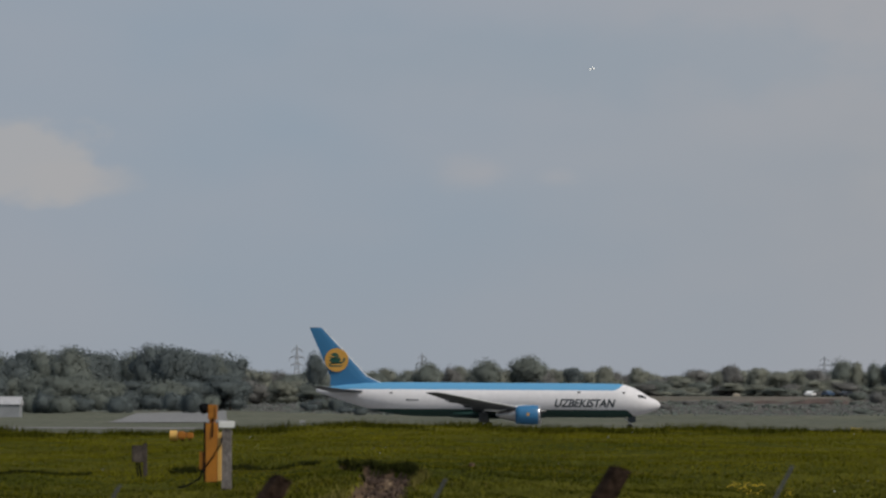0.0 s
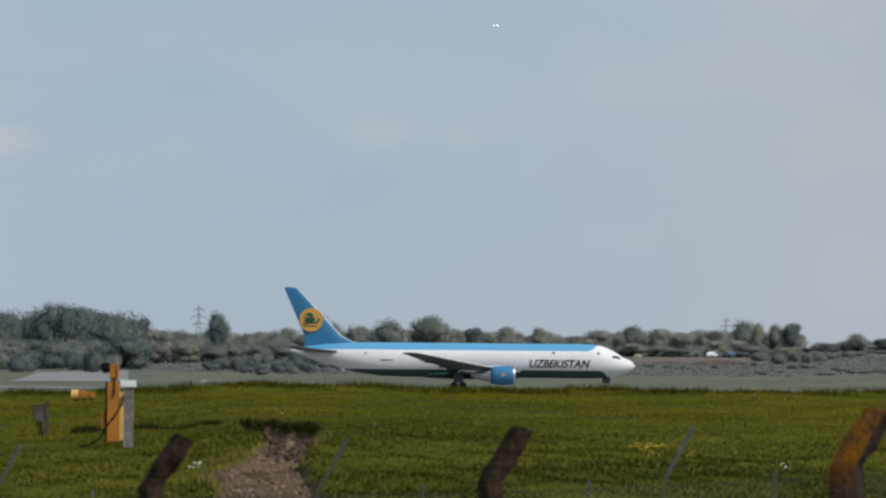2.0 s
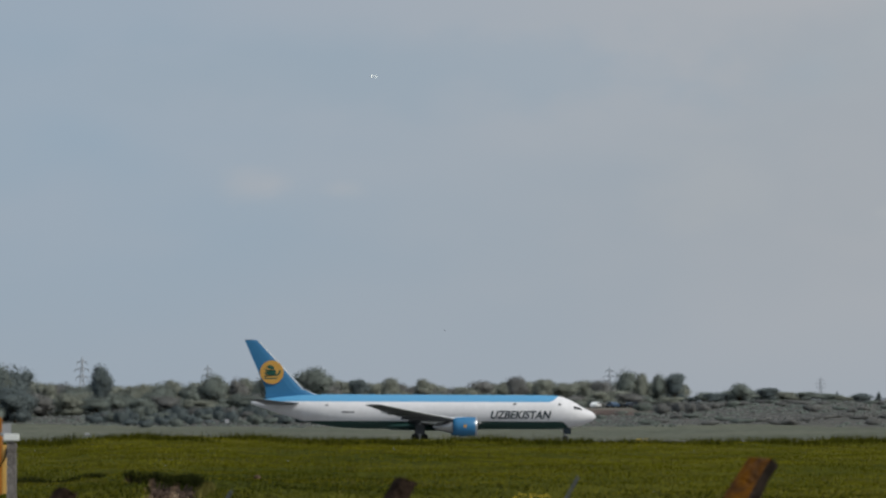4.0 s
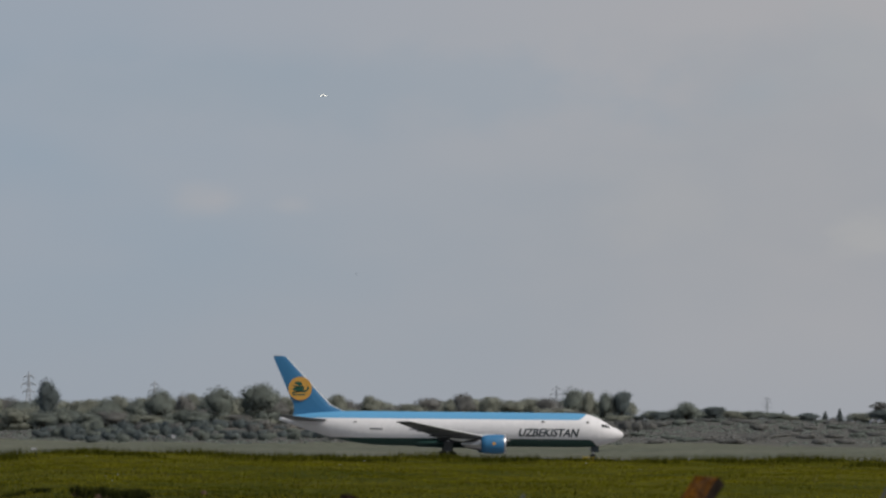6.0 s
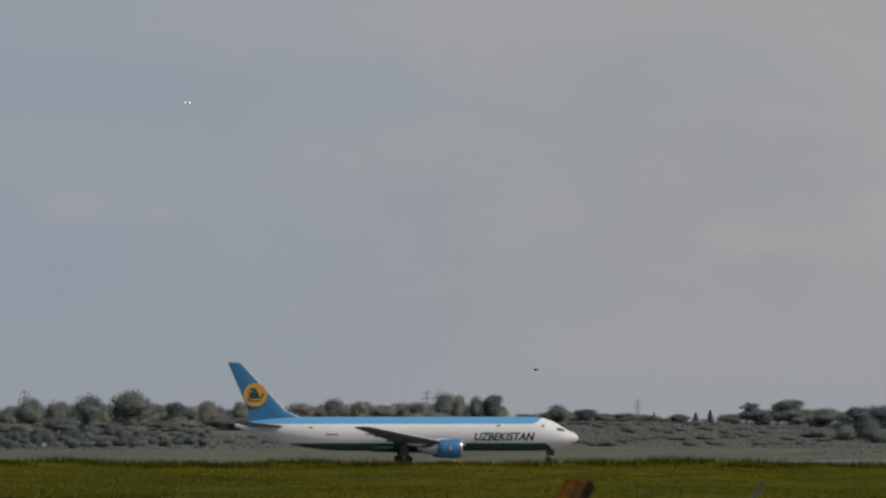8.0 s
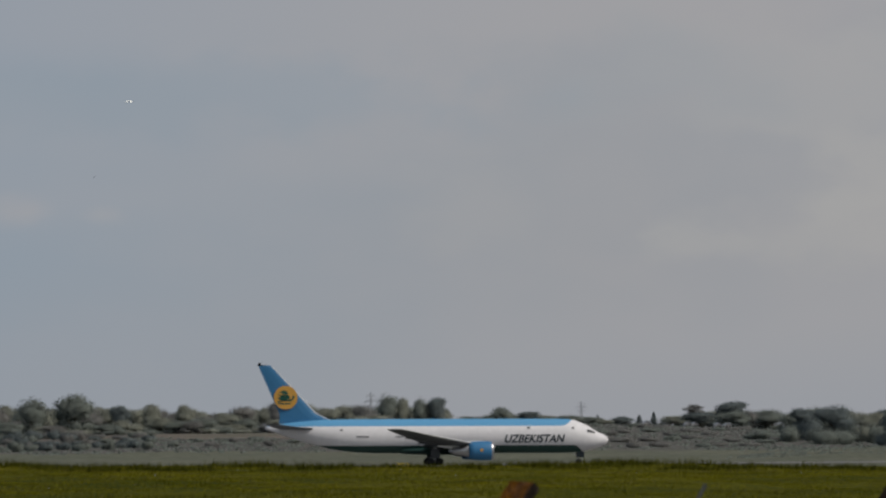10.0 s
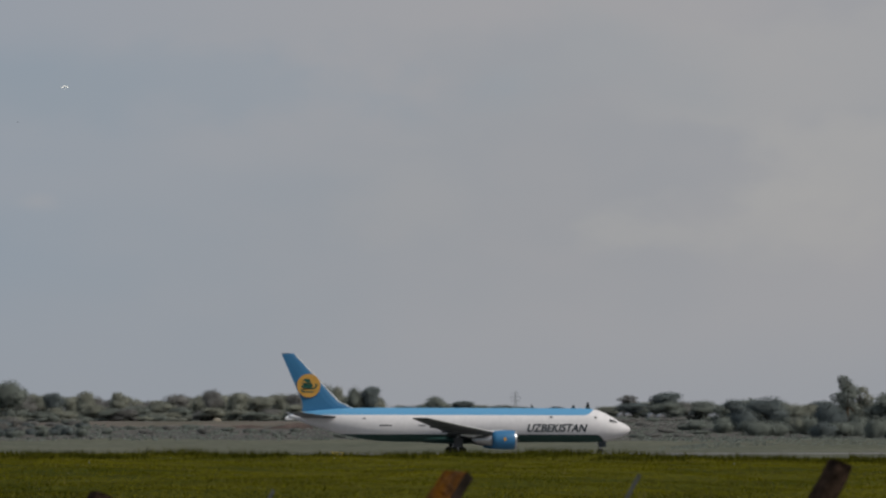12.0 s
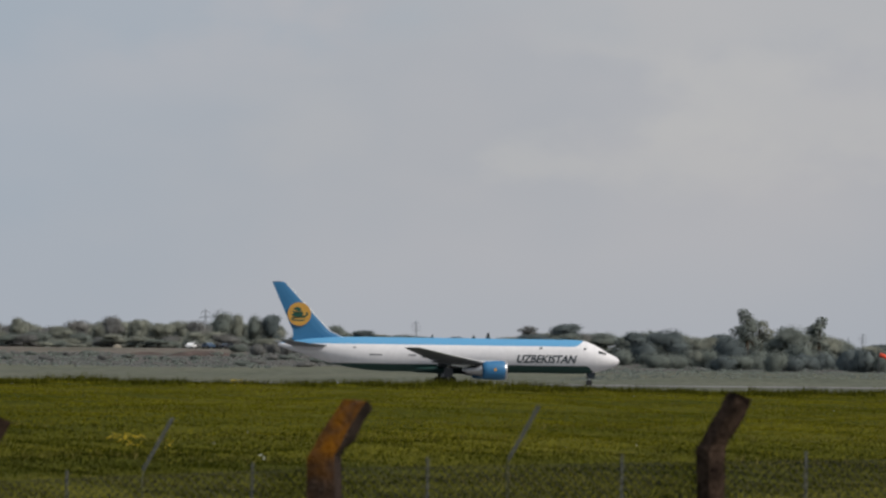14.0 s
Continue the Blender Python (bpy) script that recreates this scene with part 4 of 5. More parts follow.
def weathered():
    """Bare dark stone with orange lichen on the faces turned front and left."""
    m = material("post_lichen", (0.055, 0.04, 0.034), (0.03, 0.024, 0.022), rough=0.95, scale=5, fine=30, bump=0.6, amount=0.8)
    nt = m.node_tree
    bsdf = nt.nodes["Principled BSDF"]
    col = bsdf.inputs["Base Color"].links[0].from_socket
    geo = nt.nodes.new("ShaderNodeNewGeometry")
    dot = nt.nodes.new("ShaderNodeVectorMath")
    dot.operation = "DOT_PRODUCT"
    dot.inputs[1].default_value = (-0.55, -0.82, 0.1)
    nt.links.new(geo.outputs["Normal"], dot.inputs[0])
    tc = nt.nodes.new("ShaderNodeTexCoord")
    nz = nt.nodes.new("ShaderNodeTexNoise")
    nz.inputs["Scale"].default_value = 7.0
    nz.inputs["Detail"].default_value = 5.0
    nt.links.new(tc.outputs["Object"], nz.inputs["Vector"])
    both = nt.nodes.new("ShaderNodeMath")
    both.operation = "MULTIPLY_ADD"
    nt.links.new(nz.outputs["Fac"], both.inputs[0])
    both.inputs[1].default_value = 1.8
    nt.links.new(dot.outputs["Value"], both.inputs[2])
    r = nt.nodes.new("ShaderNodeMapRange")
    r.inputs["From Min"].default_value = 1.35
    r.inputs["From Max"].default_value = 2.0
    nt.links.new(both.outputs[0], r.inputs["Value"])
    x = nt.nodes.new("ShaderNodeMix")
    x.data_type = "RGBA"
    # the growth thins out below the crank of the post
    xyz = nt.nodes.new("ShaderNodeSeparateXYZ")
    nt.links.new(tc.outputs["Object"], xyz.inputs[0])
    fade = nt.nodes.new("ShaderNodeMapRange")
    fade.name = "growth_height"
    nt.links.new(xyz.outputs[2], fade.inputs["Value"])
    grown = nt.nodes.new("ShaderNodeMath")
    grown.operation = "MULTIPLY"
    nt.links.new(r.outputs["Result"], grown.inputs[0])
    nt.links.new(fade.outputs["Result"], grown.inputs[1])
    nt.links.new(grown.outputs[0], x.inputs["Factor"])
    nt.links.new(col, x.inputs[6])
    x.inputs[7].default_value = (0.205, 0.08, 0.008, 1)
    nt.links.new(x.outputs[2], bsdf.inputs["Base Color"])
    return m


M_LICHEN = weathered()
FENCE_A, FENCE_T, FENCE_S = (-2.376, 41.31), 0.415, 3.0
TOP_U = [-1200, -516, 84, 716, 1394, 2100]
TOP_V = [160, 146, 129.5, 96, 76, 58]


def fence_xy(i):
    return FENCE_A[0] + i * FENCE_S * math.cos(FENCE_T), FENCE_A[1] - i * FENCE_S * math.sin(FENCE_T)


def tip_z(x, y):
    return EYE.z - float(np.interp(x / y * F, TOP_U, TOP_V)) * y / F


def fence_post(i, mat, label, lean):
    tx, ty = fence_xy(i)
    tz = tip_z(tx, ty)
    top = new("fence_post")
    tagged(top, label, "fence post", "fence posts")
    tx += 0.015 if mat is M_LICHEN else 0.055 if i == 3 else 0.03
    bx, by = tx - 0.22 - lean, ty + 0.02
    base = gz(bx, by) - 0.1
    top.location = (bx, by, base)
    bm = bmesh.new()
    rng = random.Random(i * 3 + 1)
    ring = []
    levels = [(0, 0.0, 0.0, 1.0), (0, 0.0, 0.6, 1.0)]
    elbow = tz - 0.40 - base
    if mat is M_LICHEN:
        fade = mat.node_tree.nodes["growth_height"]
        fade.inputs["From Min"].default_value = elbow - 0.22
        fade.inputs["From Max"].default_value = elbow + 0.06
        fade.inputs["To Min"].default_value = 0.12
    for f in (0.3, 0.6, 0.85, 1.0):
        levels.append((0, 0.0, elbow * f, 1.0))
    for f in (0.15, 0.4, 0.7, 0.93, 1.0):
        levels.append((0, (0.22 + lean) * f, elbow + (tz - base - elbow) * f, 1.0 - 0.14 * f))
    turn = 1.25 if mat is M_LICHEN else 0.55
    for _, dx, z, k in levels:
        loop = []
        for j in range(12):
            a = math.tau * j / 12 + math.pi / 12
            q = (0.126 if mat is M_LICHEN else 0.087) * k / max(abs(math.cos(a)), abs(math.sin(a))) ** 0.62 * rng.uniform(0.93, 1.06)
            px, py = math.cos(a) * q, math.sin(a) * q
            loop.append((dx + px * math.cos(turn) - py * math.sin(turn), px * math.sin(turn) + py * math.cos(turn), z - (0.35 * px if dx > 0.05 else 0.0) + rng.uniform(-0.01, 0.01)))
        ring.append(loop)
    loft(bm, ring)
    part("post", bm, mat, top)
    return top


for i, mat, label, lean in ((-1, M_POST, "dark weathered cranked concrete fence post", 0.02), (0, M_POST, "dark weathered cranked concrete fence post", 0.05),
                            (1, M_POST, "dark weathered cranked concrete fence post", 0.03), (2, M_LICHEN, "cranked fence post overgrown with orange lichen", 0.035),
                            (3, M_POST, "dark brown cranked concrete fence post", 0.0), (4, M_POST, "dark weathered cranked concrete fence post", 0.03)):
    fence_post(i, mat, label, lean)


def dropper(f, tall):
    """A slim steel stake between two posts, with a bent arm where it is tall."""
    x, y = fence_xy(f)
    y += 0.25
    tz = tip_z(x, y) - (0.08 if tall else 0.42)
    base = gz(x, y) - 0.1
    top = new("fence_stake")
    tagged(top, "slim grey steel fence stake" + (" with a bent arm" if tall else ""), "fence stake", "fence stakes")
    bm = bmesh.new()
    if tall:
        tube(bm, [(x - 0.24, y, base), (x - 0.232, y, tz - 0.42), (x - 0.225, y, tz - 0.37), (x, y - 0.03, tz + 0.04)], [0.003, 0.004, 0.012, 0.016], 6)
    else:
        tube(bm, [(x, y, base), (x + 0.01, y, tz)], 0.010, 6)
    part("stake", bm, M_GALV, top)


for i in range(-1, 4):
    dropper(i + 0.5, True)
    dropper(i + 0.2, False)
    dropper(i + 0.72, False)


def chain_link():
    """Woven wire diamonds between the posts, and three line wires."""
    verts, faces = [], []

    def bar(a, b, r):
        a, b = Vector(a), Vector(b)
        d = (b - a).normalized()
        s = d.cross(Vector((0, 1, 0))).normalized() * r
        t = d.cross(s).normalized() * r
        n = len(verts)
        for p in (a, b):
            for q in (s, -s * 0.5 + t * 0.87, -s * 0.5 - t * 0.87):
                verts.append(p + q)
        for k in range(3):
            faces.append((n + k, n + (k + 1) % 3, n + 3 + (k + 1) % 3, n + 3 + k))

    step = 0.036
    n = int(5 * FENCE_S / step)
    for j in range(n):
        f0, f1 = -1.0 + j * step / FENCE_S, -1.0 + (j + 1) * step / FENCE_S
        (x0, y0), (x1, y1) = fence_xy(f0), fence_xy(f1)
        t0 = tip_z(x0, y0) - 0.50
        for k in range(24):
            za, zb = t0 - k * step, t0 - (k + 1) * step
            if (j + k) % 2:
                za, zb = zb, za
            bar((x0 - 0.22, y0 + 0.13, za), (x1 - 0.22, y1 + 0.13, zb), 0.0042)
        for dz in (0.0, 0.45):
            bar((x0 - 0.22, y0 + 0.135, t0 - dz), (x1 - 0.22, y1 + 0.135, t0 - dz), 0.003)
    ob = mesh_ob("chain_link_mesh", verts, faces, M_WIRE)
    tagged(ob, "dull grey woven chain-link fence wire", "fence", kind="stuff")


chain_link()

# ---- field equipment ----
M_ORANGE = material("orange_paint", (0.43, 0.165, 0.012), (0.36, 0.135, 0.012), rough=0.55, scale=3, fine=20, amount=0.2)
M_PALE = material("pale_orange", (0.66, 0.40, 0.10), (0.6, 0.36, 0.1), rough=0.5, scale=3, fine=20, amount=0.15)
M_WOOD = material("grey_wood", (0.27, 0.245, 0.235), (0.17, 0.15, 0.14), rough=0.95, scale=3, fine=30, bump=0.5, amount=0.8)
M_OLDWOOD = material("dark_old_wood", (0.12, 0.10, 0.085), (0.06, 0.05, 0.045), rough=0.95, scale=4, fine=30, bump=0.5, amount=0.8)
M_BLACK = material("black_plastic", (0.012, 0.012, 0.013), rough=0.9, scale=3, fine=20)


def at(x_units, dist):
    return (x_units - 784) * dist / F


def sensor_box():
    d = 78.0
    k = d / F
    bx = at(152, d)
    base = gz(bx, d)
    top = new("signal_box")
    top.location = (bx, d, base)
    tagged(top, "orange equipment box with lamp head beside wooden posts", "equipment box")
    bm = bmesh.new()
    box(bm, -13 * k, 8 * k, -0.10, 0.10, 8 * k, 112 * k, 0.008)
    part("case", bm, M_ORANGE, top, "orange painted steel case")
    bm = bmesh.new()
    box(bm, -16 * k, -13.4 * k, -0.09, 0.09, 8 * k, 114 * k, 0.004)
    part("seal", bm, M_BLACK, top, "black edge seal")
    bm = bmesh.new()
    box(bm, 8.3 * k, 15 * k, -0.09, 0.10, 10 * k, 96 * k, 0.006)
    part("side_panel", bm, M_PALE, top, "pale orange side panel")
    bm = bmesh.new()
    box(bm, -24 * k, -16.2 * k, -0.06, 0.06, 30 * k, 62 * k, 0.008)
    part("side_box", bm, M_ORANGE, top)
    bm = bmesh.new()
    box(bm, -9 * k, 6 * k, -0.07, 0.07, 119 * k, 145 * k, 0.008)
    tube(bm, [(-2 * k, 0, 111 * k), (-2 * k, 0, 122 * k)], 0.05, 10)
    head = part("lamp_head", bm, M_ORANGE, top, "orange lamp head")
    bm = bmesh.new()
    tube(bm, [(-10 * k, -0.02, 139 * k), (-18 * k, -0.03, 138 * k), (-23 * k, -0.03, 136 * k)], [0.075, 0.085, 0.07], 12)
    tube(bm, [(-21 * k, -0.03, 140 * k), (-22 * k, -0.03, 144 * k)], [0.035, 0.025], 8)
    tube(bm, [(-12 * k, -0.03, 141 * k), (-12 * k, -0.03, 146 * k)], [0.045, 0.035], 8)
    part("lamp_hood", bm, M_BLACK, head, "black lamp hood")
    bm = bmesh.new()
    box(bm, 4 * k, 6.5 * k, -0.09, 0.09, 118 * k, 143 * k, 0.003)
    part("bracket", bm, M_ORANGE, head)
    bm = bmesh.new()
    tube(bm, [(17 * k, -0.12, 92 * k), (14 * k, -0.125, 74 * k), (0, -0.13, 52 * k), (-14 * k, -0.13, 34 * k), (-24 * k, -0.13, 14 * k), (-44 * k, -0.15, 2 * k), (-60 * k, -0.2, -1 * k)], 0.014, 6)
    tube(bm, [(-1 * k, -0.08, 120 * k), (0, -0.12, 100 * k), (-1 * k, -0.12, 88 * k)], 0.012, 6)
    part("cable", bm, M_BLACK, top, "black cable to the ground")
    # the wooden post beside it, with a white junction box on its head
    post = new("wooden_post")
    px = at(175, d - 1.2)
    post.location = (px, d - 1.2, gz(px, d - 1.2))
    tagged(post, "weathered grey wooden post with white cable box", "post")
    for x0, x1, z1 in ((-7.0, -2.4, 104), (-2.0, 3.6, 106), (4.0, 9.5, 104)):
        bm = bmesh.new()
        box(bm, x0 * k, x1 * k, -0.06, 0.06, -0.1, z1 * k, 0.006)
        part("stave", bm, M_WOOD, post)
    bm = bmesh.new()
    box(bm, -13 * k, 14 * k, -0.09, 0.09, 107 * k, 119 * k, 0.01)
    part("junction_box", bm, M_WHITE, post, "white plastic junction box")


def approach_lamp():
    d = 106.0
    k = d / F
    x = at(96, d)
    top = new("ground_lamp")
    top.location = (x, d, gz(x, d) + 0.06)
    tagged(top, "yellow runway lamp housing low in the grass", "lamp")
    bm = bmesh.new()
    tube(bm, [(-20 * k, 0, 5 * k), (-8 * k, 0, 5.5 * k)], [9 * k, 9.5 * k], 16)
    tube(bm, [(-20.5 * k, 0, 5 * k), (-19.5 * k, 0, 5 * k)], 9.6 * k, 16)
    part("drum", bm, M_PALE, top, "pale yellow drum")
    bm = bmesh.new()
    box(bm, -7 * k, 8 * k, -0.1, 0.1, -1 * k, 13 * k, 0.03)
    part("body", bm, M_ORANGE, top)
    bm = bmesh.new()
    box(bm, 9 * k, 21 * k, -0.08, 0.08, 0, 11 * k, 0.02)
    part("tail_box", bm, M_ORANGE, top)
    bm = bmesh.new()
    for q in (-14, 2, 14):
        tube(bm, [(q * k, 0, -0.2), (q * k, 0, 2 * k)], 0.02, 6)
    part("feet", bm, M_BLACK, top)


def meter_post():
    d = 84.5
    k = d / F
    x = at(20, d)
    top = new("meter_post")
    top.location = (x, d, gz(x, d))
    tagged(top, "small weathered dark box on wooden post", "post")
    bm = bmesh.new()
    box(bm, 8 * k, 15 * k, -0.04, 0.04, -0.1, 60 * k, 0.006)
    part("stake", bm, M_OLDWOOD, top)
    bm = bmesh.new()
    box(bm, -12 * k, 7.6 * k, -0.06, 0.06, 26 * k, 56 * k, 0.008)
    part("case", bm, M_OLDWOOD, top)
    bm = bmesh.new()
    for q in (-4, 1):
        tube(bm, [(q * k, 0, 27 * k), ((q + 1) * k, 0, 14 * k), ((q + 4) * k, 0, -2 * k)], 0.016, 6)
    part("cable", bm, M_BLACK, top, "black cables into the ground")


sensor_box()
approach_lamp()
meter_post()


# ---- far things ----
# Pylon steel paled towards the sky colour, as haze painted into it.
M_FARSTEEL = material("hazed_zinc", (0.40, 0.42, 0.45), (0.35, 0.37, 0.40), rough=0.8, scale=0.2, fine=2, amount=0.15)


def pylon(u, top_v, dist, arm):
    x = u * dist / F
    base = gz(x, dist)
    h = EYE.z + top_v * dist / F - base
    ob = new("electricity_pylon")
    ob.location = (x, dist, base)
    tagged(ob, "distant grey steel lattice electricity pylon", "pylon", "pylons")
    bm = bmesh.new()
    w0, w1 = h * 0.10, h * 0.018
    for sx in (-1, 1):
        for sy in (-1, 1):
            tube(bm, [(sx * w0, sy * w0, -1), (sx * w1 * 1.6, sy * w1 * 1.6, h * 0.6), (0, 0, h)], h * 0.009, 4)
    for k in range(9):
        a, b = k / 10, (k + 1) / 10
        wa = float(np.interp(a, [0, 0.6, 1], [w0, w1 * 1.6, 0.02]))
        wb = float(np.interp(b, [0, 0.6, 1], [w0, w1 * 1.6, 0.02]))
        for sy in (-1, 1):
            tube(bm, [(-wa, sy * wa, a * h), (wb, sy * wb, b * h)], h * 0.0055, 3)
            tube(bm, [(wa, sy * wa, a * h), (-wb, sy * wb, b * h)], h * 0.0055, 3)
    part("tower", bm, M_FARSTEEL, ob)
    for z, l in ((0.62, arm), (0.76, arm * 1.25), (0.9, arm * 0.85)):
        bm = bmesh.new()
        tube(bm, [(-l * h, 0, z * h), (0, 0, (z + 0.05) * h), (l * h, 0, z * h)], h * 0.008, 4)
        tube(bm, [(-l * h, 0, z * h), (l * h, 0, z * h)], h * 0.006, 4)
        for s in (-1, 1):
            tube(bm, [(s * l * h, 0, z * h), (s * l * h, 0, (z - 0.06) * h)], h * 0.006, 4)
        part("cross_arm", bm, M_FARSTEEL, ob)


for u, v, dist, arm in ((-484, 90, 2900, 0.11), (-262, 76, 3600, 0.11), (449, 72, 3000, 0.13), (823, 54, 3200, 0.15), (1601, 33, 3900, 0.1), (1627, 40, 3300, 0.16)):
    pylon(u, v, dist, arm)


def car(u, dist, paint, label, rz, length=4.2):
    x = u * dist / F
    ob = new("parked_car")
    ob.matrix_basis = pose(x, dist, gz(x, dist), 0, 0, rz)
    tagged(ob, label, "car", "parked cars")
    L = length / 2
    prof = [(-L, 0.35), (-L, 0.85), (-L * 0.92, 0.98), (-L * 0.45, 1.02), (-L * 0.22, 1.42), (L * 0.45, 1.45), (L * 0.85, 1.0), (L, 0.9), (L, 0.35)]
    bm = bmesh.new()
    loft(bm, [[(px, y, 0.35 + (pz - 0.35) * s) for px, pz in prof] for y, s in ((-0.86, 0.93), (-0.8, 1.0), (0.8, 1.0), (0.86, 0.93))])
    part("body", bm, paint, ob)
    for y in (-0.875, 0.875):
        bm = bmesh.new()
        loft(bm, [[(px, y + dy, pz) for px, pz in ((-L * 0.4, 1.0), (-L * 0.2, 1.32), (L * 0.42, 1.33), (L * 0.7, 1.0))] for dy in (-0.012, 0.012)])
        part("side_window", bm, M_GLASS, ob)
    for px in (-L * 0.62, L * 0.62):
        for y in (-0.78, 0.78):
            bm = bmesh.new()
            tube(bm, [(px, y - 0.1, 0.32), (px, y + 0.1, 0.32)], 0.32, 14)
            part("wheel", bm, M_RUBBER, ob)


M_CARDARK = material("dark_car_paint", (0.03, 0.035, 0.045), rough=0.25, scale=1, fine=5, amount=0.1, coat=0.5)
M_CARBLUE = material("blue_car_paint", (0.06, 0.10, 0.16), rough=0.25, scale=1, fine=5, amount=0.1, coat=0.5)
car(424, 1236, M_WHITE, "white car parked on the earth bank", 70)
car(455, 1240, M_CARBLUE, "blue car parked on the earth bank", 112)
car(487, 1236, M_CARDARK, "dark car parked on the earth bank", 48)


def earth_heap(u, d, long, deep, high, mat, label, seed):
    """A low uneven heap, longer than it is deep."""
    rng = random.Random(seed)
    x = u * d / F
    rings = []
    for z, r in ((-0.4, 1.05), (0.0, 1.0), (0.45, 0.8), (0.8, 0.5), (1.0, 0.16)):
        rings.append([(math.cos(a) * r * long / 2 * rng.uniform(0.93, 1.07), math.sin(a) * r * deep / 2 * rng.uniform(0.9, 1.1), z * high * rng.uniform(0.85, 1.1))
                      for a in [math.tau * k / 28 for k in range(28)]])
    bm = bmesh.new()
    loft(bm, rings)
    ob = part("earth_heap", bm, mat, None)
    ob.location = (x, d, gz(x, d))
    tagged(ob, label, "earth heap", "heaps on the bank")


M_SPOIL = material("spoil_earth", (0.125, 0.095, 0.085), (0.085, 0.068, 0.062), rough=0.95, scale=0.4, fine=3, bump=0.6, amount=0.8)
M_SAND = material("pale_spoil", (0.30, 0.27, 0.215), (0.24, 0.215, 0.17), rough=0.95, scale=0.6, fine=4, bump=0.5, amount=0.6)
earth_heap(446, 1104, 15.5, 5.0, 1.0, M_SPOIL, "long dark brown heap of bare earth", 3)
earth_heap(345, 1112, 9.0, 4.0, 0.6, M_SPOIL, "low brown heap of bare earth", 5)
earth_heap(293, 1236, 2.4, 1.8, 0.85, M_SAND, "small pale heap of sand on the bank", 7)


def house(u, dist, wide, v_low, v_high, mat, roof_mat, label, panes=(-0.5, 0.4)):
    x = u * dist / F
    base = gz(x, dist)
    ob = new("house")
    ob.location = (x, dist, base)
    tagged(ob, label, "house", "far buildings")
    w = wide * dist / F / 2
    eave = max(EYE.z + v_low * dist / F - base, 1.0)
    ridge = max(EYE.z + v_high * dist / F - base, eave + 0.5)
    bm = bmesh.new()
    box(bm, -w, w, -3, 3, -0.3, eave)
    part("wall", bm, mat, ob)
    bm = bmesh.new()
    loft(bm, [[(px, -3.3, eave), (px, 0, ridge), (px, 3.3, eave), (px, 0, eave - 0.1)] for px in (-w - 0.3, w + 0.3)])
    part("roof", bm, roof_mat, ob)
    for q in panes:
        bm = bmesh.new()
        box(bm, w * q - 0.4, w * q + 0.4, -3.06, -2.98, eave * 0.35, eave * 0.75)
        part("window", bm, M_GLASS, ob)


M_ROOF = material("pale_roof", (0.42, 0.42, 0.43), (0.35, 0.35, 0.36), rough=0.7, scale=0.5, fine=4)
M_RENDER = material("pale_render", (0.6, 0.58, 0.55), (0.5, 0.49, 0.47), rough=0.9, scale=0.5, fine=4)
house(-1000, 1020, 52, -17, -3, M_GREY, M_ROOF, "low pale grey shed by the wood", ())


def gabled_house(u, dist, wide, v_low, v_high, label):
    """A small white house whose gable looks over the field."""
    x = u * dist / F
    base = gz(x, dist)
    ob = new("house")
    ob.location = (x, dist, base)
    tagged(ob, label, "house", "far buildings")
    w = wide * dist / F / 2
    eave = max(EYE.z + v_low * dist / F - base, 0.8)
    ridge = max(EYE.z + v_high * dist / F - base, eave + 0.5)
    bm = bmesh.new()
    loft(bm, [[(-w * 0.86, y, -0.3), (w * 0.86, y, -0.3), (w * 0.86, y, eave), (0, y, ridge - 0.12), (-w * 0.86, y, eave)] for y in (-3, 3)])
    part("wall", bm, M_RENDER, ob, "white rendered wall")
    for side in (-1, 1):
        bm = bmesh.new()
        loft(bm, [[(0, y, ridge), (side * w, y, eave - 0.1), (side * w, y, eave + 0.05), (0, y, ridge + 0.15)] for y in (-3.25, 3.25)])
        part("roof", bm, M_SLATE, ob, "grey slate roof slope")
    for q in (-0.45, 0.4):
        bm = bmesh.new()
        box(bm, w * q - 0.25, w * q + 0.25, -3.06, -2.98, eave * 0.45, eave * 0.8)
        part("window", bm, M_GLASS, ob)


M_SLATE = material("grey_slate", (0.30, 0.31, 0.33), (0.24, 0.25, 0.27), rough=0.8, scale=0.5, fine=4)
gabled_house(939, 1250, 15, 6, 13, "small white gabled house behind the scrub")
gabled_house(1012, 1250, 12, 5, 10, "small pale far-off house among trees")
gabled_house(1024, 1253, 11, 4, 9, "small pale far-off house among trees")
gabled_house(1066, 1250, 12, 1, 4, "low pale shed among trees")
gabled_house(1083, 1256, 13, 1, 5, "low pale shed among trees")


def windsock():
    dist = 960.0
    k = dist / F
    x = 1657 * k
    base = gz(x, dist)
    ob = new("windsock")
    ob.location = (x, dist, base)
    tagged(ob, "orange-red windsock hanging out from a mast", "windsock")
    mast = EYE.z + 2 * k - base
    bm = bmesh.new()
    tube(bm, [(0, 0, -0.1), (0, 0, mast)], [0.09, 0.05], 10)
    part("mast", bm, M_GALV, ob, "grey steel mast")
    sock = material("windsock_cloth", (0.75, 0.10, 0.06), (0.7, 0.09, 0.05), rough=0.9, scale=0.6, fine=6, amount=0.15)
    bm = bmesh.new()
    tube(bm, [(0.15, 0, mast - 0.1), (1.0, 0, mast - 0.32), (2.0, 0, mast - 0.85), (2.9, 0, mast - 1.75), (3.1, 0, mast - 2.0)], [0.45, 0.42, 0.36, 0.27, 0.22], 14)
    part("sock", bm, sock, ob, "orange-red cloth sleeve", True)


windsock()


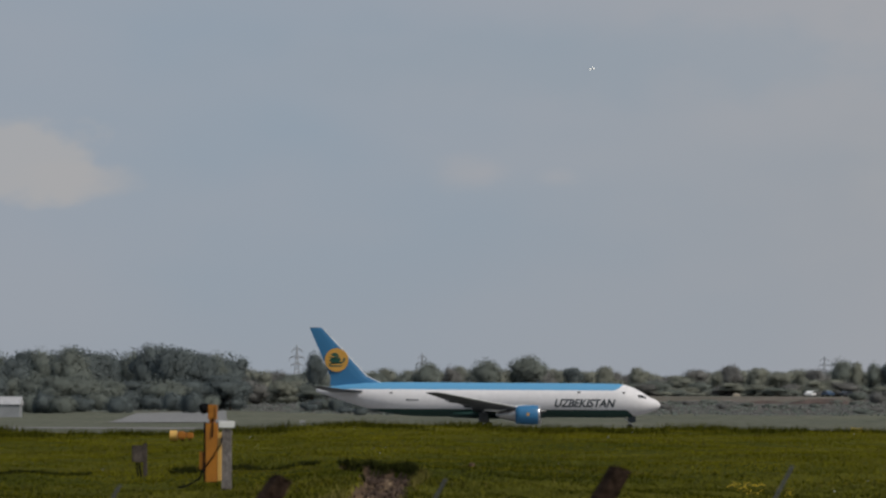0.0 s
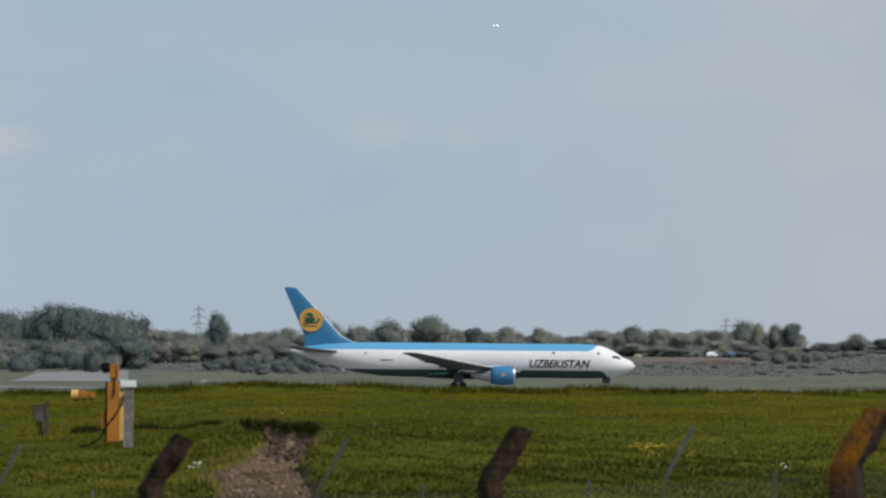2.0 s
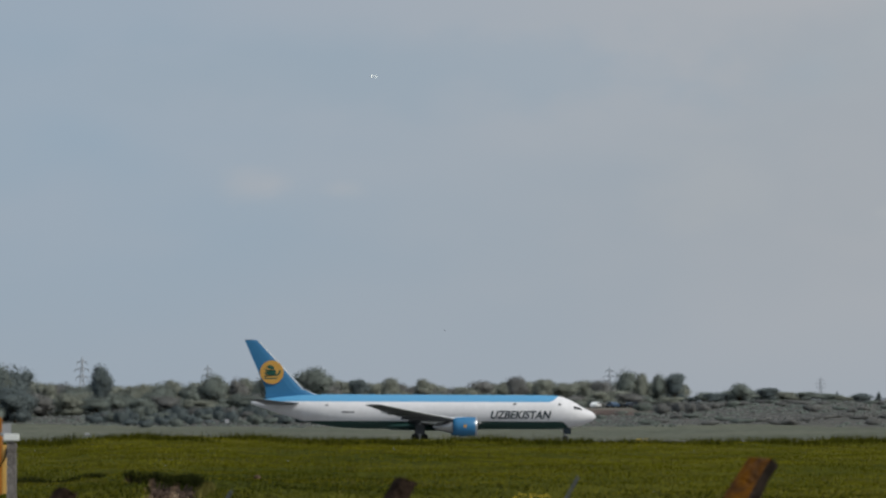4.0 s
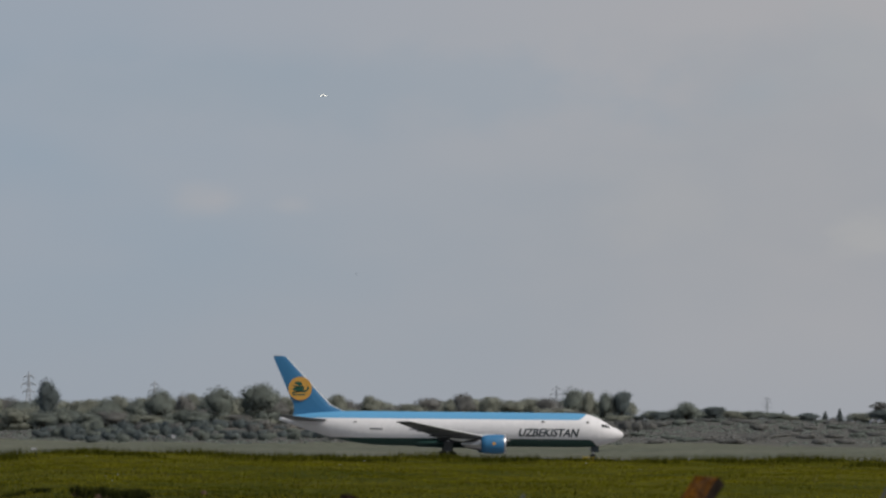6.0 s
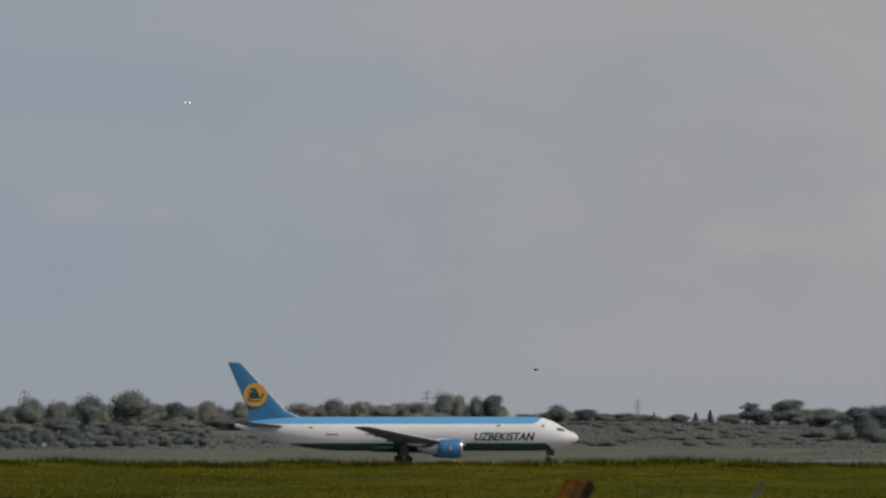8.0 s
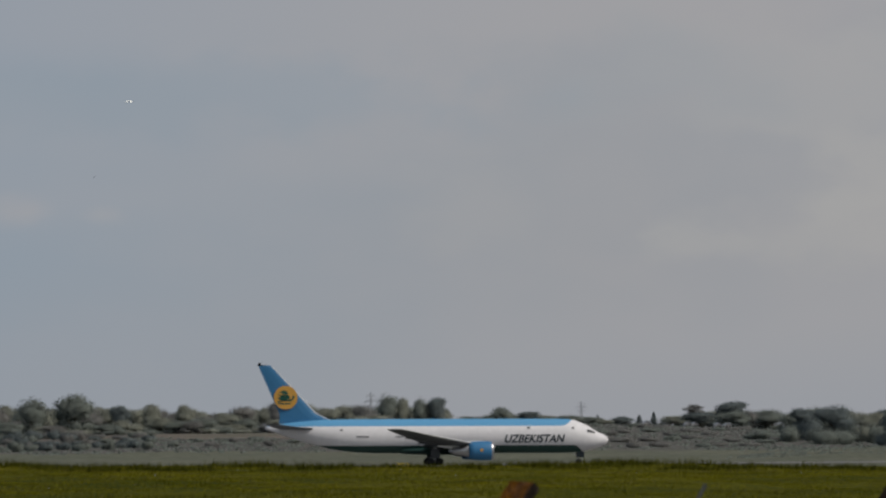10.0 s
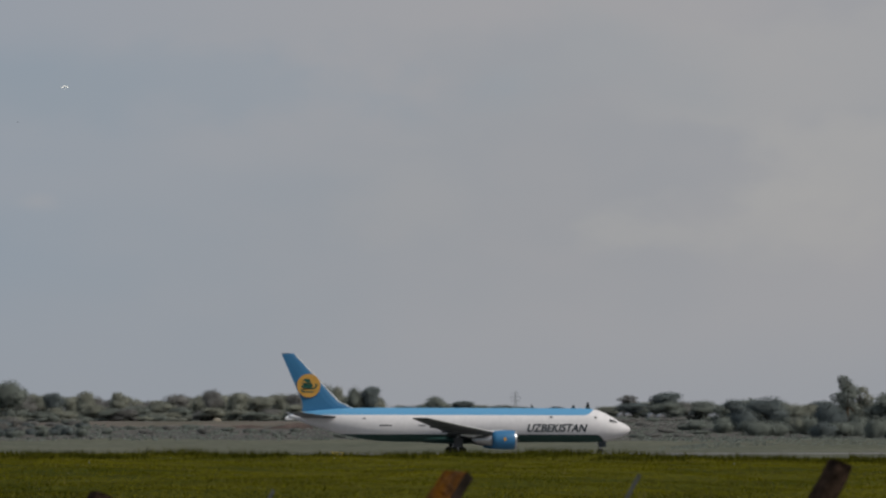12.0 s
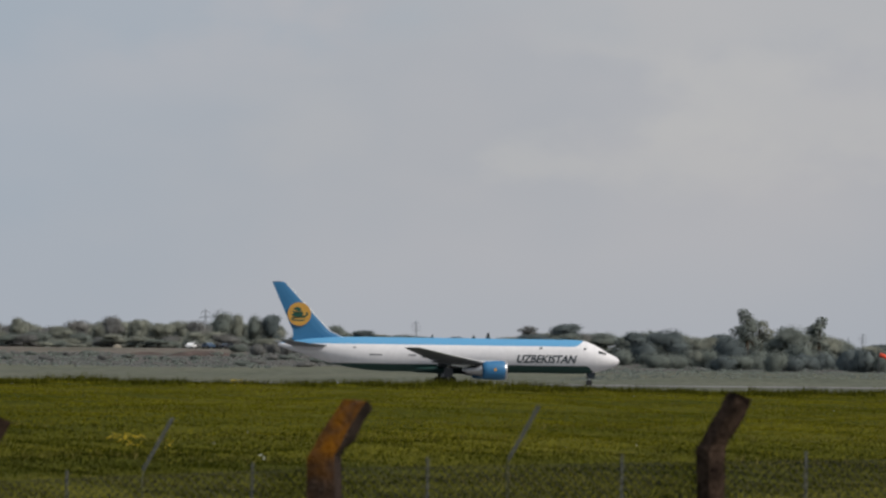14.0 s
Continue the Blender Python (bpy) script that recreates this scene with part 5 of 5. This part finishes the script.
def flowers(name, u0, u1, v0, v1, n, colour, label, seed, size):
    """Flower heads on stems, scattered in the meadow."""
    rng = np.random.default_rng(seed)
    bm = bmesh.new()
    for k in range(n):
        d = float(rng.uniform(v0, v1))
        u = float(rng.normal((u0 + u1) / 2, (u1 - u0) / 4))
        x = u * d / F
        z = gz(x, d)
        h = rng.uniform(0.05, 0.13)
        bmesh.ops.create_icosphere(bm, subdivisions=1, radius=size * rng.uniform(0.5, 1.2), matrix=Matrix.Translation((x, d, z + h)) @ Matrix.Diagonal((1, 1, 0.5, 1)))
    part(name, bm, colour, None)
    tagged(bpy.data.objects[name], label, "flowers", kind="stuff")


M_PETAL = material("yellow_petals", (0.72, 0.50, 0.02), rough=0.7, scale=4, fine=20, amount=0.2)
M_PETALW = material("white_petals", (0.75, 0.75, 0.72), rough=0.7, scale=4, fine=20, amount=0.2)
flowers("yellow_flowers", 280, 340, 74.2, 77.6, 46, M_PETAL, "patch of yellow wild flowers in the grass", 4, 0.018)
flowers("buttercups", 372, 402, 73.4, 75.2, 9, M_PETAL, "few yellow buttercups in the grass", 44, 0.017)
flowers("white_flowers", 546, 556, 69.8, 70.4, 4, M_PETALW, "small clump of white flowers", 6, 0.02)
flowers("pale_flowers", -503, -478, 68.2, 69.2, 8, M_PETALW, "pale wild flowers beside the gully", 8, 0.025)
flowers("daisies", -900, 1600, 58, 116, 36, M_PETALW, "scattered white daisies", 9, 0.014)


def stones():
    rng = np.random.default_rng(12)
    bm = bmesh.new()
    for k in range(900):
        d = float(rng.uniform(56, 86))
        mid = float(np.interp(d, GULLY_D, GULLY_U)) * d / F
        x = mid + float(rng.uniform(-0.55, 0.55))
        if gully(x, d) < 0.5:
            continue
        s = float(rng.uniform(0.012, 0.05))
        made = bmesh.ops.create_icosphere(bm, subdivisions=1, radius=s, matrix=Matrix.Translation((x, d, gz(x, d) + s * 0.2)) @ Euler(rng.uniform(0, 6, 3)).to_matrix().to_4x4() @ Matrix.Diagonal((1, 0.8, 0.55, 1)))
        for v in made["verts"]:
            v.co += Vector(rng.uniform(-s, s, 3) * 0.2)
    part("stones", bm, material("gully_stone", (0.21, 0.155, 0.105), (0.10, 0.072, 0.05), rough=0.9, scale=6, fine=30, island=0.4), None)
    tagged(bpy.data.objects["stones"], "loose stones and clods in the gully", "stones", kind="stuff")


stones()
# The dark blade colour paints the shade under the overhanging lip.
blades("gully_grass", 30000, 78, 87, -470, -250, 0.15, 0.013, M_SHADETURF, "long grass over the gully head, darkened as overhang shade",
       lambda x, y, rng: (gully(x, y) < 0.5) & (gully(x, y - 0.45 - 0.3 * np.sin(x * 4)) > 0.5), 21)
blades("gully_edge_grass", 16000, 58, 80, -500, -230, 0.13, 0.012, M_DRY, "dry tan grass along the gully edge",
       lambda x, y, rng: (gully(x, y) < 0.6) & (np.maximum(gully(x - 0.16, y), gully(x + 0.16, y)) > 0.4) & (waves(x * 2, y * 0.35) > 0.0), 22)


def ledge(x, y):
    """How far a place lies behind the ledge line, in metres; only grass colour draws it."""
    return y - 85.4 - 0.7 * np.sin(x * 1.9) - 0.4 * np.sin(x * 5.3)


# Dark strip: the ledge's shade as blade colour, without a step in the ground.
blades("ledge_grass", 26000, 83, 88, -1150, -425, 0.07, 0.012, M_SHADETURF, "grass strip darkened as the shade of a ledge",
       lambda x, y, rng: (np.abs(ledge(x, y)) < 0.55) & (waves(x * 1.5, 0.3) > -0.2), 23)
blades("ledge_straw", 16000, 80, 86, -1150, -440, 0.04, 0.012, M_DRY, "pale trodden grass before a worn ledge",
       lambda x, y, rng: (np.abs(ledge(x, y) + 1.5) < 0.55) & (waves(x * 1.2 + 1, 2.0) > 0.05), 24)


def clods():
    rng = np.random.default_rng(17)
    bm = bmesh.new()
    for k in range(160):
        d = float(rng.uniform(73, 82.5))
        x = float(rng.normal(-305, 26)) * d / F if k % 3 else float(rng.uniform(-400, -280)) * d / F
        if gully(x, d) < 0.3:
            continue
        s = float(rng.uniform(0.03, 0.085))
        made = bmesh.ops.create_icosphere(bm, subdivisions=1, radius=s, matrix=Matrix.Translation((x, d, gz(x, d) + s * 0.25)) @ Euler(rng.uniform(0, 6, 3)).to_matrix().to_4x4() @ Matrix.Diagonal((1, 0.85, 0.6, 1)))
        for v in made["verts"]:
            v.co += Vector(rng.uniform(-s, s, 3) * 0.3)
    part("earth_clods", bm, material("clod_earth", (0.085, 0.06, 0.046), (0.05, 0.036, 0.03), rough=0.95, scale=5, fine=24, island=0.4), None)
    tagged(bpy.data.objects["earth_clods"], "dark broken clods of earth in the gully", "earth clods", kind="stuff")


clods()


flowers("ragwort", 492, 520, 117, 120, 26, M_PETAL, "yellow flowering tuft on the rise", 14, 0.02)


def molehill(u, d):
    x = u * d / F
    bm = bmesh.new()
    rng = random.Random(3)
    loft(bm, [[(math.cos(a) * r * rng.uniform(0.85, 1.15), math.sin(a) * r * rng.uniform(0.85, 1.15), z) for a in [math.tau * k / 12 for k in range(12)]]
              for z, r in ((-0.05, 0.07), (0.02, 0.065), (0.06, 0.045), (0.085, 0.015))])
    ob = part("molehill", bm, M_SOIL, None)
    ob.location = (x, d, gz(x, d))
    tagged(ob, "small dark mound of earth in the grass", "molehill")


molehill(-174, 84.5)


def marker(u, d, w, h, label):
    x = u * d / F
    ob = new("marker_board")
    ob.location = (x, d, gz(x, d))
    tagged(ob, label, "marker board", "taxiway markers")
    bm = bmesh.new()
    box(bm, -w / 2, w / 2, -0.05, 0.05, 0.25, 0.25 + h, 0.02)
    part("board", bm, M_ROOF, ob)
    bm = bmesh.new()
    tube(bm, [(0, 0, -0.2), (0, 0, 0.3)], 0.05, 8)
    part("foot", bm, M_GALV, ob)


marker(-474, 900, 0.9, 0.35, "small white marker board beside the taxiway")
marker(-228, 1046, 0.8, 0.9, "small white marker board before the scrub")

# ---- birds and the far aircraft ----
def bird(span):
    ob = new("bird")
    tagged(ob, "small dark bird in flight", "bird", "birds")
    bm = bmesh.new()
    loft(bm, [[(x, math.cos(a) * r, math.sin(a) * r) for a in [math.tau * k / 8 for k in range(8)]]
              for x, r in ((-0.34 * span, 0.02), (-0.2 * span, 0.06 * span), (0, 0.13 * span), (0.18 * span, 0.09 * span), (0.28 * span, 0.01))])
    part("body", bm, M_BLACK, ob)
    made = []
    for s in (-1, 1):
        bm = bmesh.new()
        loft(bm, [[(0.12 * span, 0, 0.012), (-0.12 * span, 0, 0.0), (-0.1 * span, 0, -0.012)],
                  [(0.1 * span, s * 0.28 * span, 0.01), (-0.1 * span, s * 0.28 * span, 0.0), (-0.08 * span, s * 0.28 * span, -0.01)],
                  [(-0.06 * span, s * 0.52 * span, 0.004), (-0.12 * span, s * 0.5 * span, 0.0), (-0.1 * span, s * 0.5 * span, -0.004)]])
        made.append((part("wing", bm, M_BLACK, ob), s))
    return ob, made


M_LAMP = bpy.data.materials.new("landing_light")
M_LAMP.use_nodes = True
M_LAMP.node_tree.nodes["Principled BSDF"].inputs["Emission Color"].default_value = (1.0, 0.93, 0.75, 1)
M_LAMP.node_tree.nodes["Principled BSDF"].inputs["Emission Strength"].default_value = 2.0
M_PALEGREY = material("pale_aircraft_paint", (0.6, 0.62, 0.64), rough=0.4, scale=0.5, fine=3, amount=0.1)


def far_aircraft():
    """A small aircraft far off on its approach, seen head on with its lights lit."""
    ob = new("approaching_aircraft")
    tagged(ob, "far pale aircraft approaching with lights lit", "aircraft")
    bm = bmesh.new()
    loft(bm, [[(math.cos(a) * r, y, math.sin(a) * r) for a in [math.tau * k / 12 for k in range(12)]]
              for y, r in ((-3.6, 0.15), (-2.8, 0.5), (0, 0.6), (3, 0.3), (4, 0.1))])
    part("fuselage", bm, M_PALEGREY, ob)
    for s in (-1, 1):
        bm = bmesh.new()
        loft(bm, [[(s * x, y, z) for y, z in ((-c, 0.02), (-c * 0.6, 0.12), (c, 0.0), (-c * 0.6, -0.06))] for x, c in ((0.4, 0.8), (4.4, 0.5))])
        part("wing", bm, M_PALEGREY, ob)
        bm = bmesh.new()
        tube(bm, [(s * 1.7, -0.9, 0), (s * 1.7, -0.6, 0)], [0.5, 0.4], 10)
        part("landing_light", bm, M_LAMP, ob, "lit landing light")
    bm = bmesh.new()
    tube(bm, [(0, 3.8, 0.2), (0, 4.0, 1.6)], [0.12, 0.06], 6)
    part("fin", bm, M_PALEGREY, ob)
    bm = bmesh.new()
    tube(bm, [(-0.1, -3.7, 0.9), (-0.1, -3.4, 0.9)], [0.3, 0.25], 8)
    part("nose_light", bm, M_LAMP, ob, "lit nose light")
    return ob


far_plane = far_aircraft()
bird_one, wings_one = bird(0.85)
bird_two, wings_two = bird(0.8)


def sky_place(u, v, dist):
    return (u * dist / F, dist, EYE.z + v * dist / F)


def motions():
    steps = [k * 0.1 for k in range(141)]
    rows = []
    for t in [k * 0.5 for k in range(29)]:
        x = along(t)
        z0, z1 = gz(x, AIR_Y), gz(x + 23, AIR_Y)
        rows.append((t, pose(x, AIR_Y, z0 + 0.045, 0, 0.2 - math.degrees(math.atan2(z1 - z0, 23)), 0)))
    walk(aircraft, rows)
    for w, dx, dy, r in WHEELS:
        walk(w, [(t, pose(dx, dy, r) @ Euler((0, (along(t) - along(0)) / r, 0)).to_matrix().to_4x4()) for t in steps])
    walk(far_plane, [(t, pose(*sky_place(u, v, 4600 - 40 * t))) for t, u, v in ((0.0, 38, 580), (1.5, 42, 585), (3.0, 32, 587), (5.5, 32, 584), (6.5, 33, 580), (7.5, 28, 578), (8.0, 26, 581), (11.0, 24, 590), (12.5, 24, 591), (14.0, 21, 591))])
    path = [(0.0, 2900, -10), (5.0, 1500, 4), (6.5, 1068, 26), (7.5, 769, 75), (8.0, 642, 106), (8.2, 600, 117), (10.3, 175, 121), (10.5, 117, 100), (11.0, -44, 80), (11.3, -144, 72), (14.0, -1094, 50)]
    walk(bird_one, [(t, pose(*sky_place(u, v, 500), 0, 0, 190)) for t, u, v in path])
    path = [(0.0, 290, -60), (3.0, 188, 77), (6.5, 77, 295), (7.5, 43, 346), (11.0, -55, 493), (12.5, -59, 547), (14.0, -63, 605)]
    walk(bird_two, [(t, pose(*sky_place(u, v, 1900), 0, 0, 200)) for t, u, v in path])
    for made in (wings_one, wings_two):
        for w, s in made:
            walk(w, [(t, pose(0, 0, 0, s * 38 * math.sin(t * 9.0), 0, 0)) for t in steps])


motions()
